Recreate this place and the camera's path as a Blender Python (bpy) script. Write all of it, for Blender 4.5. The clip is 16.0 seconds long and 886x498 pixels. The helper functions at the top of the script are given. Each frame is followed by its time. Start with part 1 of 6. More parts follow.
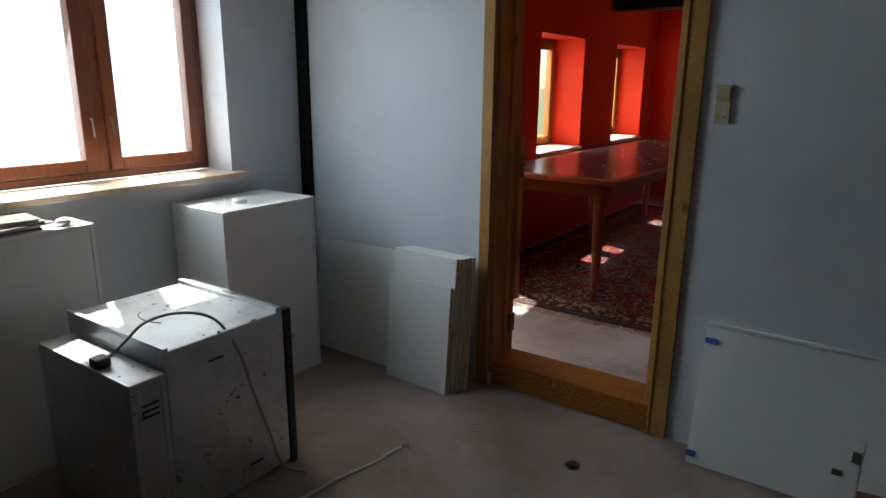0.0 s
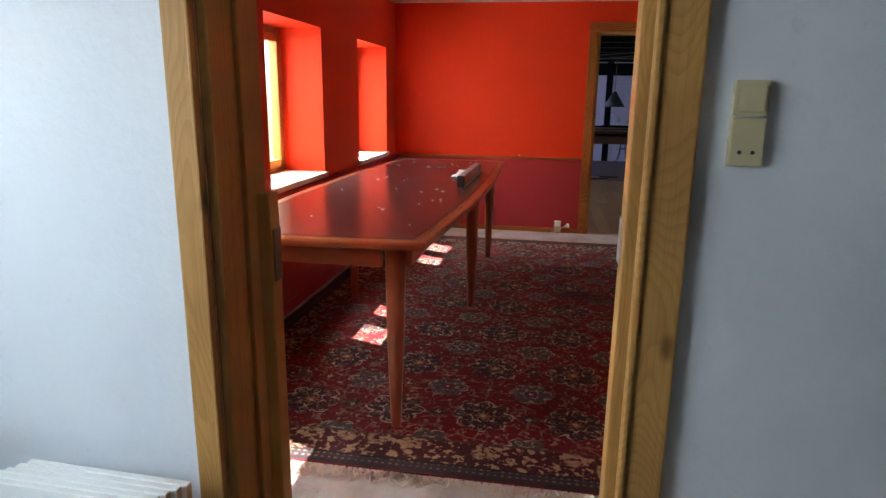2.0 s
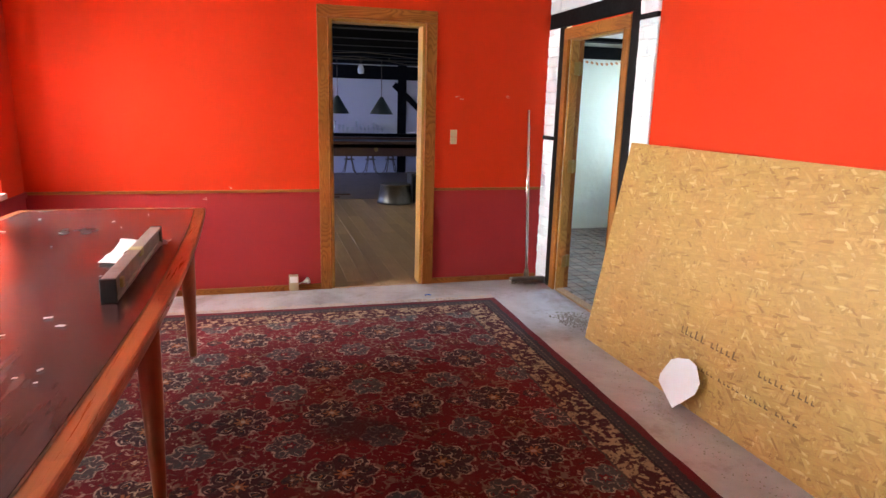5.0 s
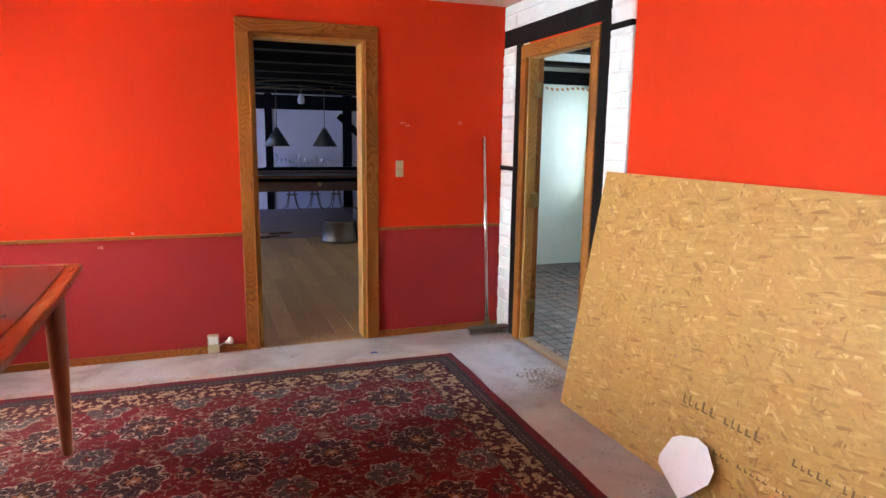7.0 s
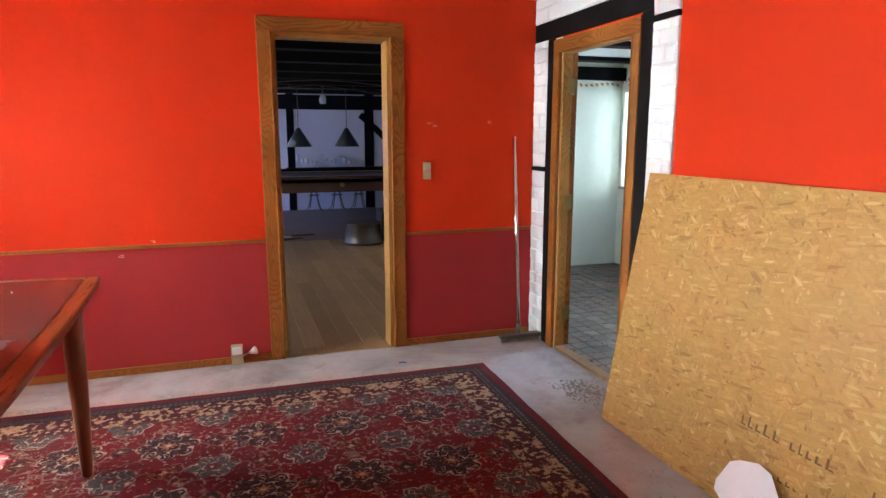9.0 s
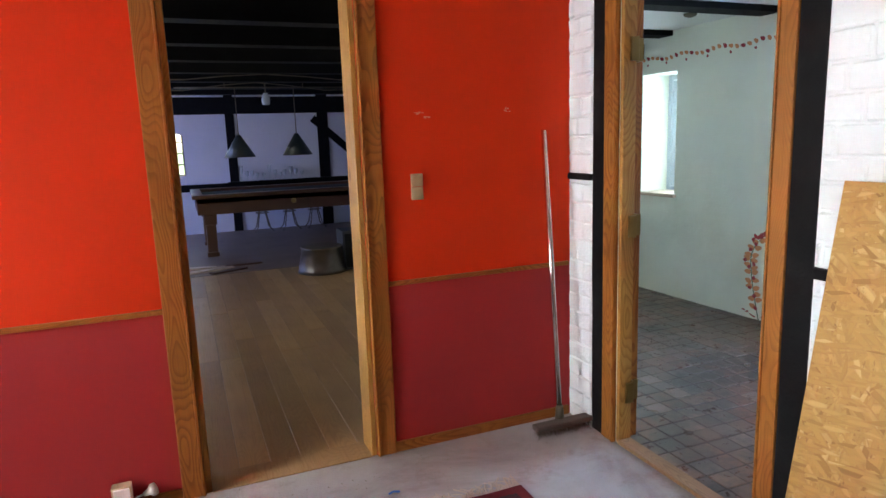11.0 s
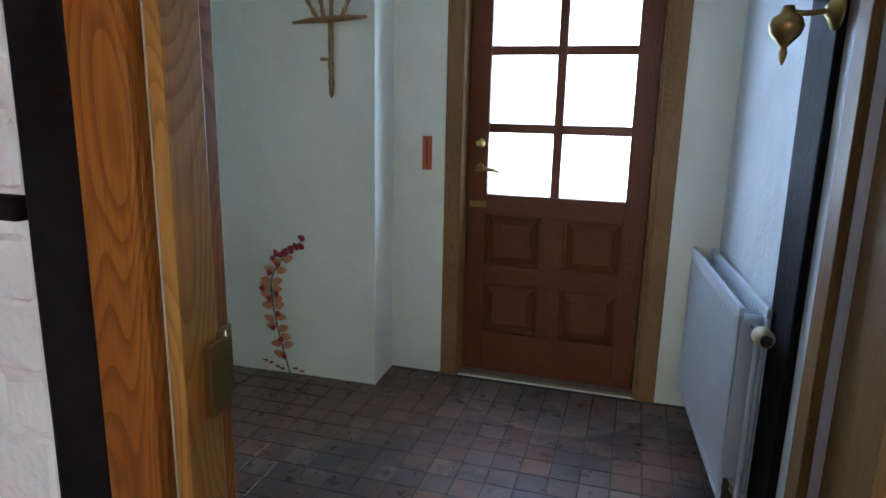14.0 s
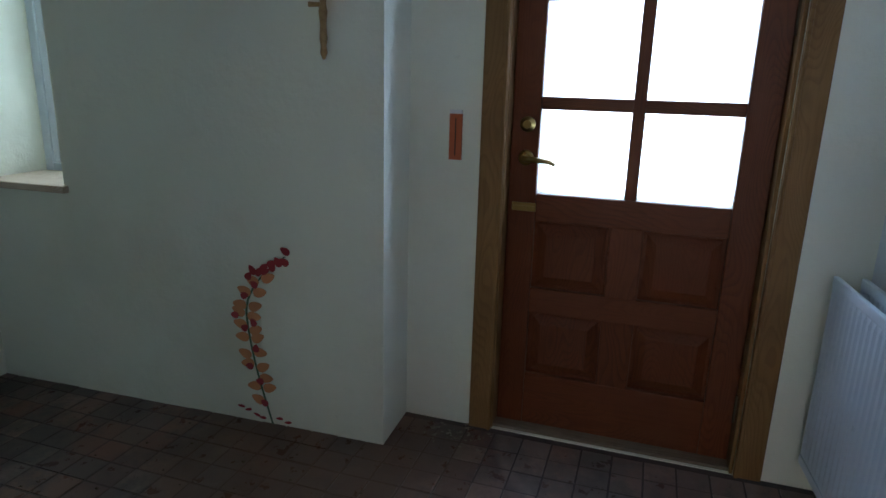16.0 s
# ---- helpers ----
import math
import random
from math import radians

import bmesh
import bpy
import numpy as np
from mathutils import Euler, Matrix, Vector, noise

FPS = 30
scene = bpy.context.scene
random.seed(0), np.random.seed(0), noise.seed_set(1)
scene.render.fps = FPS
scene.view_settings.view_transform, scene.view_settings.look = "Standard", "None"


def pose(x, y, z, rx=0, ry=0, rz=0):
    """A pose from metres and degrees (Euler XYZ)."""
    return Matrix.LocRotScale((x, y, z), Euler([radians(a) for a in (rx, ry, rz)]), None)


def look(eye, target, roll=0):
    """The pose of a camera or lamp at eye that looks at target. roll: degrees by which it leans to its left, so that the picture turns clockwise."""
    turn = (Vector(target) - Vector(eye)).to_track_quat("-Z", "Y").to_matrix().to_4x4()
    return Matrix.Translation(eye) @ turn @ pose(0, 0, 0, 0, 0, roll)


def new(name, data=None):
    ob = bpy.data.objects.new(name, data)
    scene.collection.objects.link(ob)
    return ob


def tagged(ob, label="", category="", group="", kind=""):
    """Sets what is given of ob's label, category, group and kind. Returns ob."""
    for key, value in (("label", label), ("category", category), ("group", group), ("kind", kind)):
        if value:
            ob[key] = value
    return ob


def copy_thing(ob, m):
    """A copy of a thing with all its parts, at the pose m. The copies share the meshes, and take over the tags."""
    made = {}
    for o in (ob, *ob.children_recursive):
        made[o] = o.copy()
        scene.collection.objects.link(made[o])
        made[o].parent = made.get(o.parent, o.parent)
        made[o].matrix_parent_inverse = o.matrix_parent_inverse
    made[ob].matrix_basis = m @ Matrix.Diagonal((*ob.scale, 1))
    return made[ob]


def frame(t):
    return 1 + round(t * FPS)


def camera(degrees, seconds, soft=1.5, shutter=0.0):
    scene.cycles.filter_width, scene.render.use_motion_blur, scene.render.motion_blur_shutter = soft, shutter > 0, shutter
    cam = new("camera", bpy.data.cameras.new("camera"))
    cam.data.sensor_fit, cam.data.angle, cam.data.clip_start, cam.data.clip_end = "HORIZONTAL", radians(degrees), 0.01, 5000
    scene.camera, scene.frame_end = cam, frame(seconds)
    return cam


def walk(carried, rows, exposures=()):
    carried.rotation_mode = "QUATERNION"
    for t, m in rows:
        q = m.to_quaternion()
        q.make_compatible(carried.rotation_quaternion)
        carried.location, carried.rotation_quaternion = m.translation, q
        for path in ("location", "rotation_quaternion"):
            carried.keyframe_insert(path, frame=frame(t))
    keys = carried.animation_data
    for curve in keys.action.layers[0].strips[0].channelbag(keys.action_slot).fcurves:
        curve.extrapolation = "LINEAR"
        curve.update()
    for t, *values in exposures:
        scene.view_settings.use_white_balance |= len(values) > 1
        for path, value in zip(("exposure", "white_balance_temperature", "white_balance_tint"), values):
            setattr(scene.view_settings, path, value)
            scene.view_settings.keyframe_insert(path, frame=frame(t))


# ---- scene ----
cam = camera(69.7, 16.0)
PATH = [
    (0, (0.111, 0.318, 1.366), (-0.987, 1.913, 0.866), 0.6),
    (0.5, (-0.142, 0.678, 1.361), (-1.027, 2.408, 0.888), 0.9),
    (1, (-0.415, 1.021, 1.338), (-0.999, 2.883, 0.897), 1.8),
    (1.5, (-0.631, 1.371, 1.348), (-0.958, 3.286, 0.872), 1.1),
    (2, (-0.741, 1.779, 1.342), (-1.057, 3.698, 0.877), 0.8),
    (2.5, (-0.849, 2.098, 1.34), (-1.016, 4.035, 0.873), 2.0),
    (3, (-0.951, 2.426, 1.34), (-0.786, 4.367, 0.885), 1.7),
    (3.5, (-0.984, 2.7, 1.301), (-0.839, 4.632, 0.805), 1.6),
    (4, (-0.919, 3.086, 1.302), (-0.697, 5.013, 0.817), 1.8),
    (4.5, (-0.87, 3.312, 1.377), (-0.587, 5.21, 0.811), 1.4),
    (5, (-0.817, 3.573, 1.396), (-0.282, 5.449, 0.952), 1.5),
    (5.2, (-0.767, 3.674, 1.412), (-0.162, 5.531, 0.983), 1.4),
    (7.3, (-0.601, 4.196, 1.357), (0.097, 6.039, 1.018), 0.9),
    (7.5, (-0.604, 4.19, 1.378), (0.107, 6.026, 1.024), 1.1),
    (8, (-0.592, 4.194, 1.374), (-0.022, 6.087, 1.075), 1.9),
    (8.2, (-0.656, 4.193, 1.389), (-0.065, 6.079, 1.078), 0.4),
    (10.3, (-0.432, 5.169, 1.362), (0.251, 7.005, 0.957), 0.9),
    (10.5, (-0.415, 5.326, 1.363), (0.333, 7.137, 0.961), -0.1),
    (11, (-0.31, 5.795, 1.347), (0.426, 7.622, 1.006), -2.0),
    (11.5, (-0.211, 6.224, 1.383), (0.696, 7.972, 1.035), -0.4),
    (12, (-0.098, 6.551, 1.358), (1.11, 8.092, 0.947), -2.3),
    (12.5, (0.148, 6.885, 1.344), (1.533, 8.264, 0.922), -0.3),
    (13, (0.352, 7.166, 1.336), (2.039, 8.165, 0.942), 0.7),
    (13.5, (0.54, 7.34, 1.29), (2.368, 8.015, 0.838), -0.8),
    (14, (0.796, 7.471, 1.28), (2.669, 8.026, 0.849), 1.3),
    (14.5, (1.011, 7.567, 1.271), (2.898, 7.962, 0.741), 2.4),
    (15, (1.23, 7.661, 1.283), (3.15, 7.877, 0.769), 2.6),
    (15.5, (1.354, 7.688, 1.262), (3.272, 7.986, 0.781), 1.5),
    (16, (1.533, 7.76, 1.268), (3.373, 8.35, 0.751), 1.6),
]
EXPOSURES = [(0.0, 1.85), (0.5, 2.15), (1.0, 2.45), (1.5, 2.9), (2.5, 3.2), (3.0, 3.35), (3.5, 3.65), (4.0, 3.95), (5.0, 4.2), (8.0, 3.98), (11.0, 3.78), (12.0, 3.76), (12.5, 3.64), (13.0, 3.34), (13.5, 2.95), (14.0, 2.75), (15.0, 2.6), (15.5, 2.45), (16.0, 2.08)]
walk(cam, [(t, look(eye, target, roll)) for t, eye, target, roll in PATH], EXPOSURES)

# ---- world, sun, window light ----
world = bpy.data.worlds.new("sky")
scene.world = world
world.use_nodes = True
SUN_WAY = Vector((0.645, -0.258, -1.0)).normalized()
sky = world.node_tree.nodes.new("ShaderNodeTexSky")
sky.sky_type, sky.sun_disc = "NISHITA", False
sky.sun_elevation = math.asin(-SUN_WAY.z)
sky.sun_rotation = math.atan2(-SUN_WAY.x, -SUN_WAY.y)
bg = world.node_tree.nodes["Background"]
world.node_tree.links.new(sky.outputs[0], bg.inputs[0])
bg.inputs[1].default_value = 0.08
sun = new("sun", bpy.data.lights.new("sun", "SUN"))
sun.data.energy, sun.data.angle, sun.data.color = 5.0, radians(0.5), (1.0, 0.95, 0.88)
sun.matrix_world = look((0, 0, 8), Vector((0, 0, 8)) + SUN_WAY)


def window_light(name, centre, toward, w, h, watts, colour=(0.92, 0.96, 1.0), spread=180):
    """The sky's light in a window's opening."""
    lamp = new(name, bpy.data.lights.new(name, "AREA"))
    lamp.data.shape, lamp.data.size, lamp.data.size_y = "RECTANGLE", w, h
    lamp.data.energy, lamp.data.color = watts, colour
    lamp.data.spread = radians(spread)
    lamp.matrix_world = look(centre, Vector(centre) + Vector(toward))
    return lamp


window_light("sky_light_room", (-3.0, 1.87, 1.5), (0.85, 0.75, -0.45), 1.1, 1.1, 3.1, (0.72, 0.87, 1.0), 120)
for wy, watts in ((3.955, 8.0), (5.70, 9.5), (7.46, 11.0)):
    window_light("sky_light_red", (-3.08, wy, 1.45), (1, 0.45, -0.55), 0.95, 1.1, watts, (0.94, 0.97, 1.0))
window_light("sky_light_hall", (3.82, 10.08, 1.33), (-1, -0.3, -0.1), 0.40, 0.94, 2.0, (0.66, 0.84, 1.0))
window_light("sky_light_door", (3.9, 7.81, 1.37), (-1, 0, 0), 0.66, 0.98, 4.4, (0.50, 0.68, 1.0))
window_light("sky_light_barn", (-3.3, 11.2, 1.35), (1, -0.3, -0.3), 1.2, 1.0, 2.8, (1.0, 0.93, 0.82))
window_light("sky_light_barn", (-3.3, 14.8, 1.35), (1, 0.3, -0.3), 1.2, 1.0, 6.0, (0.22, 0.31, 1.0))

# ---- materials ----


class Nodes:
    """Short hand for building a node material."""

    def __init__(self, name):
        self.mat = bpy.data.materials.new(name)
        self.mat.use_nodes = True
        self.tree = self.mat.node_tree
        self.bsdf = self.tree.nodes["Principled BSDF"]
        self.coord = self.tree.nodes.new("ShaderNodeTexCoord").outputs["Object"]

    def node(self, kind, **sockets):
        n = self.tree.nodes.new(kind)
        for key, value in sockets.items():
            self.put(n.inputs[key.replace("_", " ")], value)
        return n

    def put(self, socket, value):
        if isinstance(value, bpy.types.NodeSocket):
            self.tree.links.new(value, socket)
        else:
            socket.default_value = value

    def math(self, op, a, b=0.0, c=0.0):
        n = self.tree.nodes.new("ShaderNodeMath")
        n.operation = op
        for i, v in enumerate((a, b, c)):
            self.put(n.inputs[i], v)
        return n.outputs[0]

    def place(self, scale=(1, 1, 1), turn=(0, 0, 0), vector=None):
        n = self.tree.nodes.new("ShaderNodeMapping")
        n.inputs["Scale"].default_value = scale
        n.inputs["Rotation"].default_value = [radians(a) for a in turn]
        self.put(n.inputs["Vector"], vector or self.coord)
        return n.outputs[0]

    def noise(self, scale, detail=4.0, rough=0.55, vector=None, bend=0.0):
        n = self.node("ShaderNodeTexNoise", Scale=scale, Detail=detail, Roughness=rough, Distortion=bend)
        self.put(n.inputs["Vector"], vector or self.coord)
        return n.outputs["Fac"]

    def ramp(self, fac, *stops, hard=False):
        n = self.tree.nodes.new("ShaderNodeValToRGB")
        ramp = n.color_ramp
        ramp.interpolation = "CONSTANT" if hard else "LINEAR"
        while len(ramp.elements) < len(stops):
            ramp.elements.new(0.5)
        for e, (at, col) in zip(ramp.elements, stops):
            e.position, e.color = at, (*col, 1) if len(col) == 3 else col
        self.put(n.inputs[0], fac)
        return n.outputs[0]

    def mix(self, fac, a, b, how="MIX"):
        n = self.tree.nodes.new("ShaderNodeMix")
        n.data_type, n.blend_type = "RGBA", how
        self.put(n.inputs[0], fac)
        for i, v in ((6, a), (7, b)):
            self.put(n.inputs[i], v if isinstance(v, bpy.types.NodeSocket) else (*v, 1))
        return n.outputs[2]

    def step(self, value, lo, hi):
        n = self.tree.nodes.new("ShaderNodeMapRange")
        n.interpolation_type = "SMOOTHSTEP"
        self.put(n.inputs[0], value)
        n.inputs[1].default_value, n.inputs[2].default_value = lo, hi
        return n.outputs[0]

    def done(self, colour, rough=0.6, bump=None, strength=0.2, depth=0.01, metal=0.0, gloss=0.5):
        self.put(self.bsdf.inputs["Base Color"], colour if isinstance(colour, bpy.types.NodeSocket) else (*colour, 1))
        self.put(self.bsdf.inputs["Roughness"], rough)
        self.bsdf.inputs["Metallic"].default_value = metal
        self.bsdf.inputs["Specular IOR Level"].default_value = gloss
        if bump is not None:
            b = self.node("ShaderNodeBump", Strength=strength, Distance=depth)
            self.put(b.inputs["Height"], bump)
            self.tree.links.new(b.outputs[0], self.bsdf.inputs["Normal"])
        return self.mat


def plaster(name, colour, dirt, amount=0.35, rough=0.75, lumps=0.25):
    n = Nodes(name)
    big = n.step(n.noise(1.3, 6, 0.6), 0.45, 0.75)
    fine = n.noise(60, 4)
    spots = n.step(n.noise(9, 8, 0.75), 0.62, 0.75)
    c = n.mix(n.math("MULTIPLY", big, amount), colour, dirt)
    c = n.mix(n.math("MULTIPLY", spots, amount * 0.6), c, [d * 0.7 for d in dirt])
    h = n.math("ADD", n.math("MULTIPLY", n.noise(7, 5), 2.0), n.math("MULTIPLY", fine, 0.35))
    return n.done(c, n.math("ADD", n.math("MULTIPLY", fine, 0.15), rough - 0.07), h, lumps, 0.012)


def wood(name, light, dark, axis="z", rough=0.45, scale=1.0, knots=True, gloss=0.5, ring=0.6, vary=0.0):
    """Sawn wood whose grain runs along one axis."""
    n = Nodes(name)
    info = n.tree.nodes.new("ShaderNodeObjectInfo").outputs["Random"]
    shift = n.tree.nodes.new("ShaderNodeVectorMath")
    shift.operation = "ADD"
    n.put(shift.inputs[0], n.coord)
    comb = n.node("ShaderNodeCombineXYZ")
    for i in range(3):
        n.put(comb.inputs[i], n.math("MULTIPLY", info, 7.3 + 5 * i))
    n.put(shift.inputs[1], comb.outputs[0])
    k = {"x": (0.24, 1, 1), "y": (1, 0.24, 1), "z": (1, 1, 0.24)}[axis]
    v = n.place([scale * a for a in k], vector=shift.outputs[0])
    bend = n.noise(6.5, 1.6, 0.35, v)
    rings = n.math("FRACT", n.math("MULTIPLY", bend, 40.0))
    rings = n.math("MULTIPLY", n.step(rings, 0.35, 0.95), n.step(rings, 1.0, 0.94))
    k2 = {"x": (0.02, 1, 1), "y": (1, 0.02, 1), "z": (1, 1, 0.02)}[axis]
    fibre = n.noise(180, 3, 0.6, n.place([scale * a for a in k2], vector=shift.outputs[0]))
    c = n.mix(n.math("MULTIPLY", rings, n.math("MULTIPLY", n.step(n.noise(3.0, 2, 0.5, v), 0.25, 0.6), ring)), light, dark)
    c = n.mix(n.math("MULTIPLY", n.step(fibre, 0.45, 0.8), 0.35), c, [d * 0.75 for d in dark])
    if knots:
        k3 = {"x": (0.5, 1, 1), "y": (1, 0.5, 1), "z": (1, 1, 0.5)}[axis]
        vor = n.node("ShaderNodeTexVoronoi", Scale=4.5, Randomness=1.0)
        n.put(vor.inputs["Vector"], n.place(k3, vector=shift.outputs[0]))
        spot = n.step(vor.outputs["Distance"], 0.10, 0.045)
        c = n.mix(n.math("MULTIPLY", spot, 0.8), c, [d * 0.35 for d in dark])
    c = n.mix(n.math("MULTIPLY", n.step(n.noise(2.5, 5), 0.4, 0.75), 0.3), c, [d * 0.6 for d in dark])
    if vary:
        c = n.mix(n.math("MULTIPLY", info, vary), c, [d * 0.55 for d in dark])
    return n.done(c, n.math("ADD", n.math("MULTIPLY", fibre, 0.2), rough - 0.1), fibre, 0.12, 0.004, gloss=gloss)


def paint(name, colour, worn, rough=0.4, lumps=0.08):
    n = Nodes(name)
    c = n.mix(n.math("MULTIPLY", n.step(n.noise(5, 7, 0.7), 0.45, 0.8), 0.45), colour, worn)
    return n.done(c, n.math("ADD", n.math("MULTIPLY", n.noise(30, 3), 0.15), rough - 0.07), n.noise(40, 4), lumps, 0.006)


GREY_WALL = plaster("grey_plaster", (0.60, 0.625, 0.665), (0.42, 0.43, 0.46), 0.45)
HALL_WALL = plaster("hall_plaster", (0.82, 0.84, 0.73), (0.62, 0.60, 0.47), 0.4, lumps=0.35)
HALL_BLUE = plaster("hall_plaster_worn", (0.72, 0.77, 0.82), (0.45, 0.46, 0.45), 0.5, lumps=0.5)
BARN_WALL = plaster("limewash", (0.70, 0.70, 0.76), (0.5, 0.5, 0.55), 0.3)
CEILING = plaster("ceiling_plaster", (0.75, 0.76, 0.73), (0.6, 0.6, 0.55), 0.3)
WHITE_BRICK = plaster("limewashed_brick", (0.72, 0.79, 0.81), (0.62, 0.62, 0.60), 0.35, 0.8, 0.8)
BLACK = paint("black_timber", (0.008, 0.008, 0.009), (0.022, 0.022, 0.024), 0.62, 0.4)
BLACK.node_tree.nodes["Principled BSDF"].inputs["Specular IOR Level"].default_value = 0.08
WHITE_BOARD = paint("white_laminate", (0.74, 0.75, 0.74), (0.58, 0.57, 0.52), 0.35)
WHITE_METAL = paint("white_enamel", (0.62, 0.69, 0.76), (0.5, 0.55, 0.6), 0.3)
CREAM = paint("cream_plastic", (0.46, 0.39, 0.24), (0.36, 0.30, 0.18), 0.4)
DARK_PLASTIC = paint("dark_plastic", (0.02, 0.02, 0.022), (0.06, 0.06, 0.06), 0.4)
PAPER = paint("paper", (0.80, 0.80, 0.82), (0.66, 0.65, 0.66), 0.8)
PINE_Z = wood("pine_upright", (0.33, 0.128, 0.024), (0.135, 0.038, 0.008), "z", 0.5, gloss=0.22)
PINE_X = wood("pine_along_x", (0.33, 0.128, 0.024), (0.135, 0.038, 0.008), "x", 0.5, gloss=0.22)
PINE_Y = wood("pine_along_y", (0.33, 0.128, 0.024), (0.135, 0.038, 0.008), "y", 0.5, gloss=0.22)
PALE_Z = wood("pale_pine_upright", (0.42, 0.225, 0.058), (0.24, 0.10, 0.022), "z", 0.5, gloss=0.22)
PALE_X = wood("pale_pine_along_x", (0.42, 0.225, 0.058), (0.24, 0.10, 0.022), "x", 0.5, gloss=0.22)
HONEY_Z = wood("honey_pine_upright", (0.42, 0.225, 0.07), (0.24, 0.105, 0.026), "z", 0.5, gloss=0.22, ring=0.32)
HONEY_X = wood("honey_pine_along_x", (0.42, 0.225, 0.07), (0.24, 0.105, 0.026), "x", 0.5, gloss=0.22, ring=0.5)
RED_Z = wood("stained_window_wood", (0.20, 0.065, 0.03), (0.10, 0.025, 0.012), "z", 0.4)
RED_Y = wood("stained_window_wood_y", (0.20, 0.065, 0.03), (0.10, 0.025, 0.012), "y", 0.4)
SILL_WOOD = wood("old_sill_wood", (0.62, 0.5, 0.38), (0.35, 0.2, 0.1), "y", 0.5)
DOOR_Z = wood("mahogany_door", (0.15, 0.040, 0.014), (0.055, 0.013, 0.005), "z", 0.45, knots=False, ring=0.45, gloss=0.25)
DOOR_Y = wood("mahogany_door_y", (0.15, 0.040, 0.014), (0.055, 0.013, 0.005), "y", 0.45, knots=False, ring=0.45, gloss=0.25)
TEAK_Y = wood("table_rim_wood", (0.27, 0.075, 0.022), (0.15, 0.035, 0.011), "y", 0.3, knots=False, ring=0.3)
TEAK_Z = wood("table_leg_wood", (0.26, 0.075, 0.026), (0.15, 0.038, 0.013), "z", 0.35, knots=False, ring=0.3)
OAK = wood("oak_plank", (0.46, 0.28, 0.115), (0.28, 0.15, 0.055), "y", 0.40, knots=False, ring=0.4, vary=0.5)
BILLIARD = wood("billiard_wood", (0.10, 0.045, 0.022), (0.05, 0.02, 0.01), "x", 0.4, knots=False, ring=0.3)


def red_paint(name, colour, worn):
    n = Nodes(name)
    weave = n.noise(220, 3)
    big = n.step(n.noise(0.9, 5, 0.6), 0.4, 0.75)
    streak = n.noise(4, 5, 0.6, n.place((1, 1, 0.15)))
    c = n.mix(n.math("MULTIPLY", big, 0.4), colour, worn)
    c = n.mix(n.math("MULTIPLY", n.step(streak, 0.5, 0.8), 0.25), c, worn)
    scuff = n.step(n.noise(14, 9, 0.8, n.place((1, 1, 2.5))), 0.74, 0.80)
    c = n.mix(n.math("MULTIPLY", scuff, 0.5), c, (0.6, 0.25, 0.2))
    return n.done(c, n.math("ADD", n.math("MULTIPLY", weave, 0.2), 0.5), n.math("ADD", weave, n.noise(6, 3)), 0.12, 0.004, gloss=0.14)


RED = red_paint("vermilion_paint", (0.61, 0.037, 0.007), (0.50, 0.025, 0.005))
DARK_RED = red_paint("wine_paint", (0.34, 0.030, 0.032), (0.27, 0.022, 0.024))


def concrete(name, tone):
    n = Nodes(name)
    big = n.noise(1.1, 7, 0.65, bend=0.6)
    c = n.ramp(big, *[(at, [a * b for a, b in zip(col, tone)]) for at, col in ((0.3, (0.22, 0.195, 0.18)), (0.48, (0.36, 0.345, 0.34)), (0.7, (0.48, 0.48, 0.50)))])
    stain = n.step(n.noise(3.5, 8, 0.7), 0.52, 0.70)
    c = n.mix(n.math("MULTIPLY", stain, 0.55), c, (0.20, 0.15, 0.12))
    grit = n.noise(140, 3)
    c = n.mix(n.math("MULTIPLY", n.step(grit, 0.6, 0.7), 0.4), c, (0.2, 0.18, 0.17))
    return n.done(c, 0.8, n.math("ADD", grit, n.math("MULTIPLY", big, 3.0)), 0.3, 0.006)


CONCRETE = concrete("dusty_screed", (1, 1, 1))
BROWN_SCREED = concrete("brown_screed", (0.82, 0.68, 0.60))


def grime(n, c, where):
    """Old dirt trodden into the hall floor, the same over tiles and joints."""
    dirt = n.step(n.noise(2.2, 8, 0.75, where), 0.44, 0.60)
    c = n.mix(n.math("MULTIPLY", dirt, 0.75), c, (0.040, 0.034, 0.033))
    pale = n.step(n.noise(9, 9, 0.8, where), 0.54, 0.70)
    c = n.mix(n.math("MULTIPLY", pale, 0.3), c, (0.21, 0.18, 0.16))
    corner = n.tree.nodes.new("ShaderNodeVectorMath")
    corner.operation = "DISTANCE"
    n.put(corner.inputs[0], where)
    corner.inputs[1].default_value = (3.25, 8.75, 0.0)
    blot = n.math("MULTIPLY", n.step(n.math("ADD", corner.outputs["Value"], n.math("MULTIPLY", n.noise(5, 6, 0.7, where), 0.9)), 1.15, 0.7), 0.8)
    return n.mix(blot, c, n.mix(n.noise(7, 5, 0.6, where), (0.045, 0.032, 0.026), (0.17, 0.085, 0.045)))


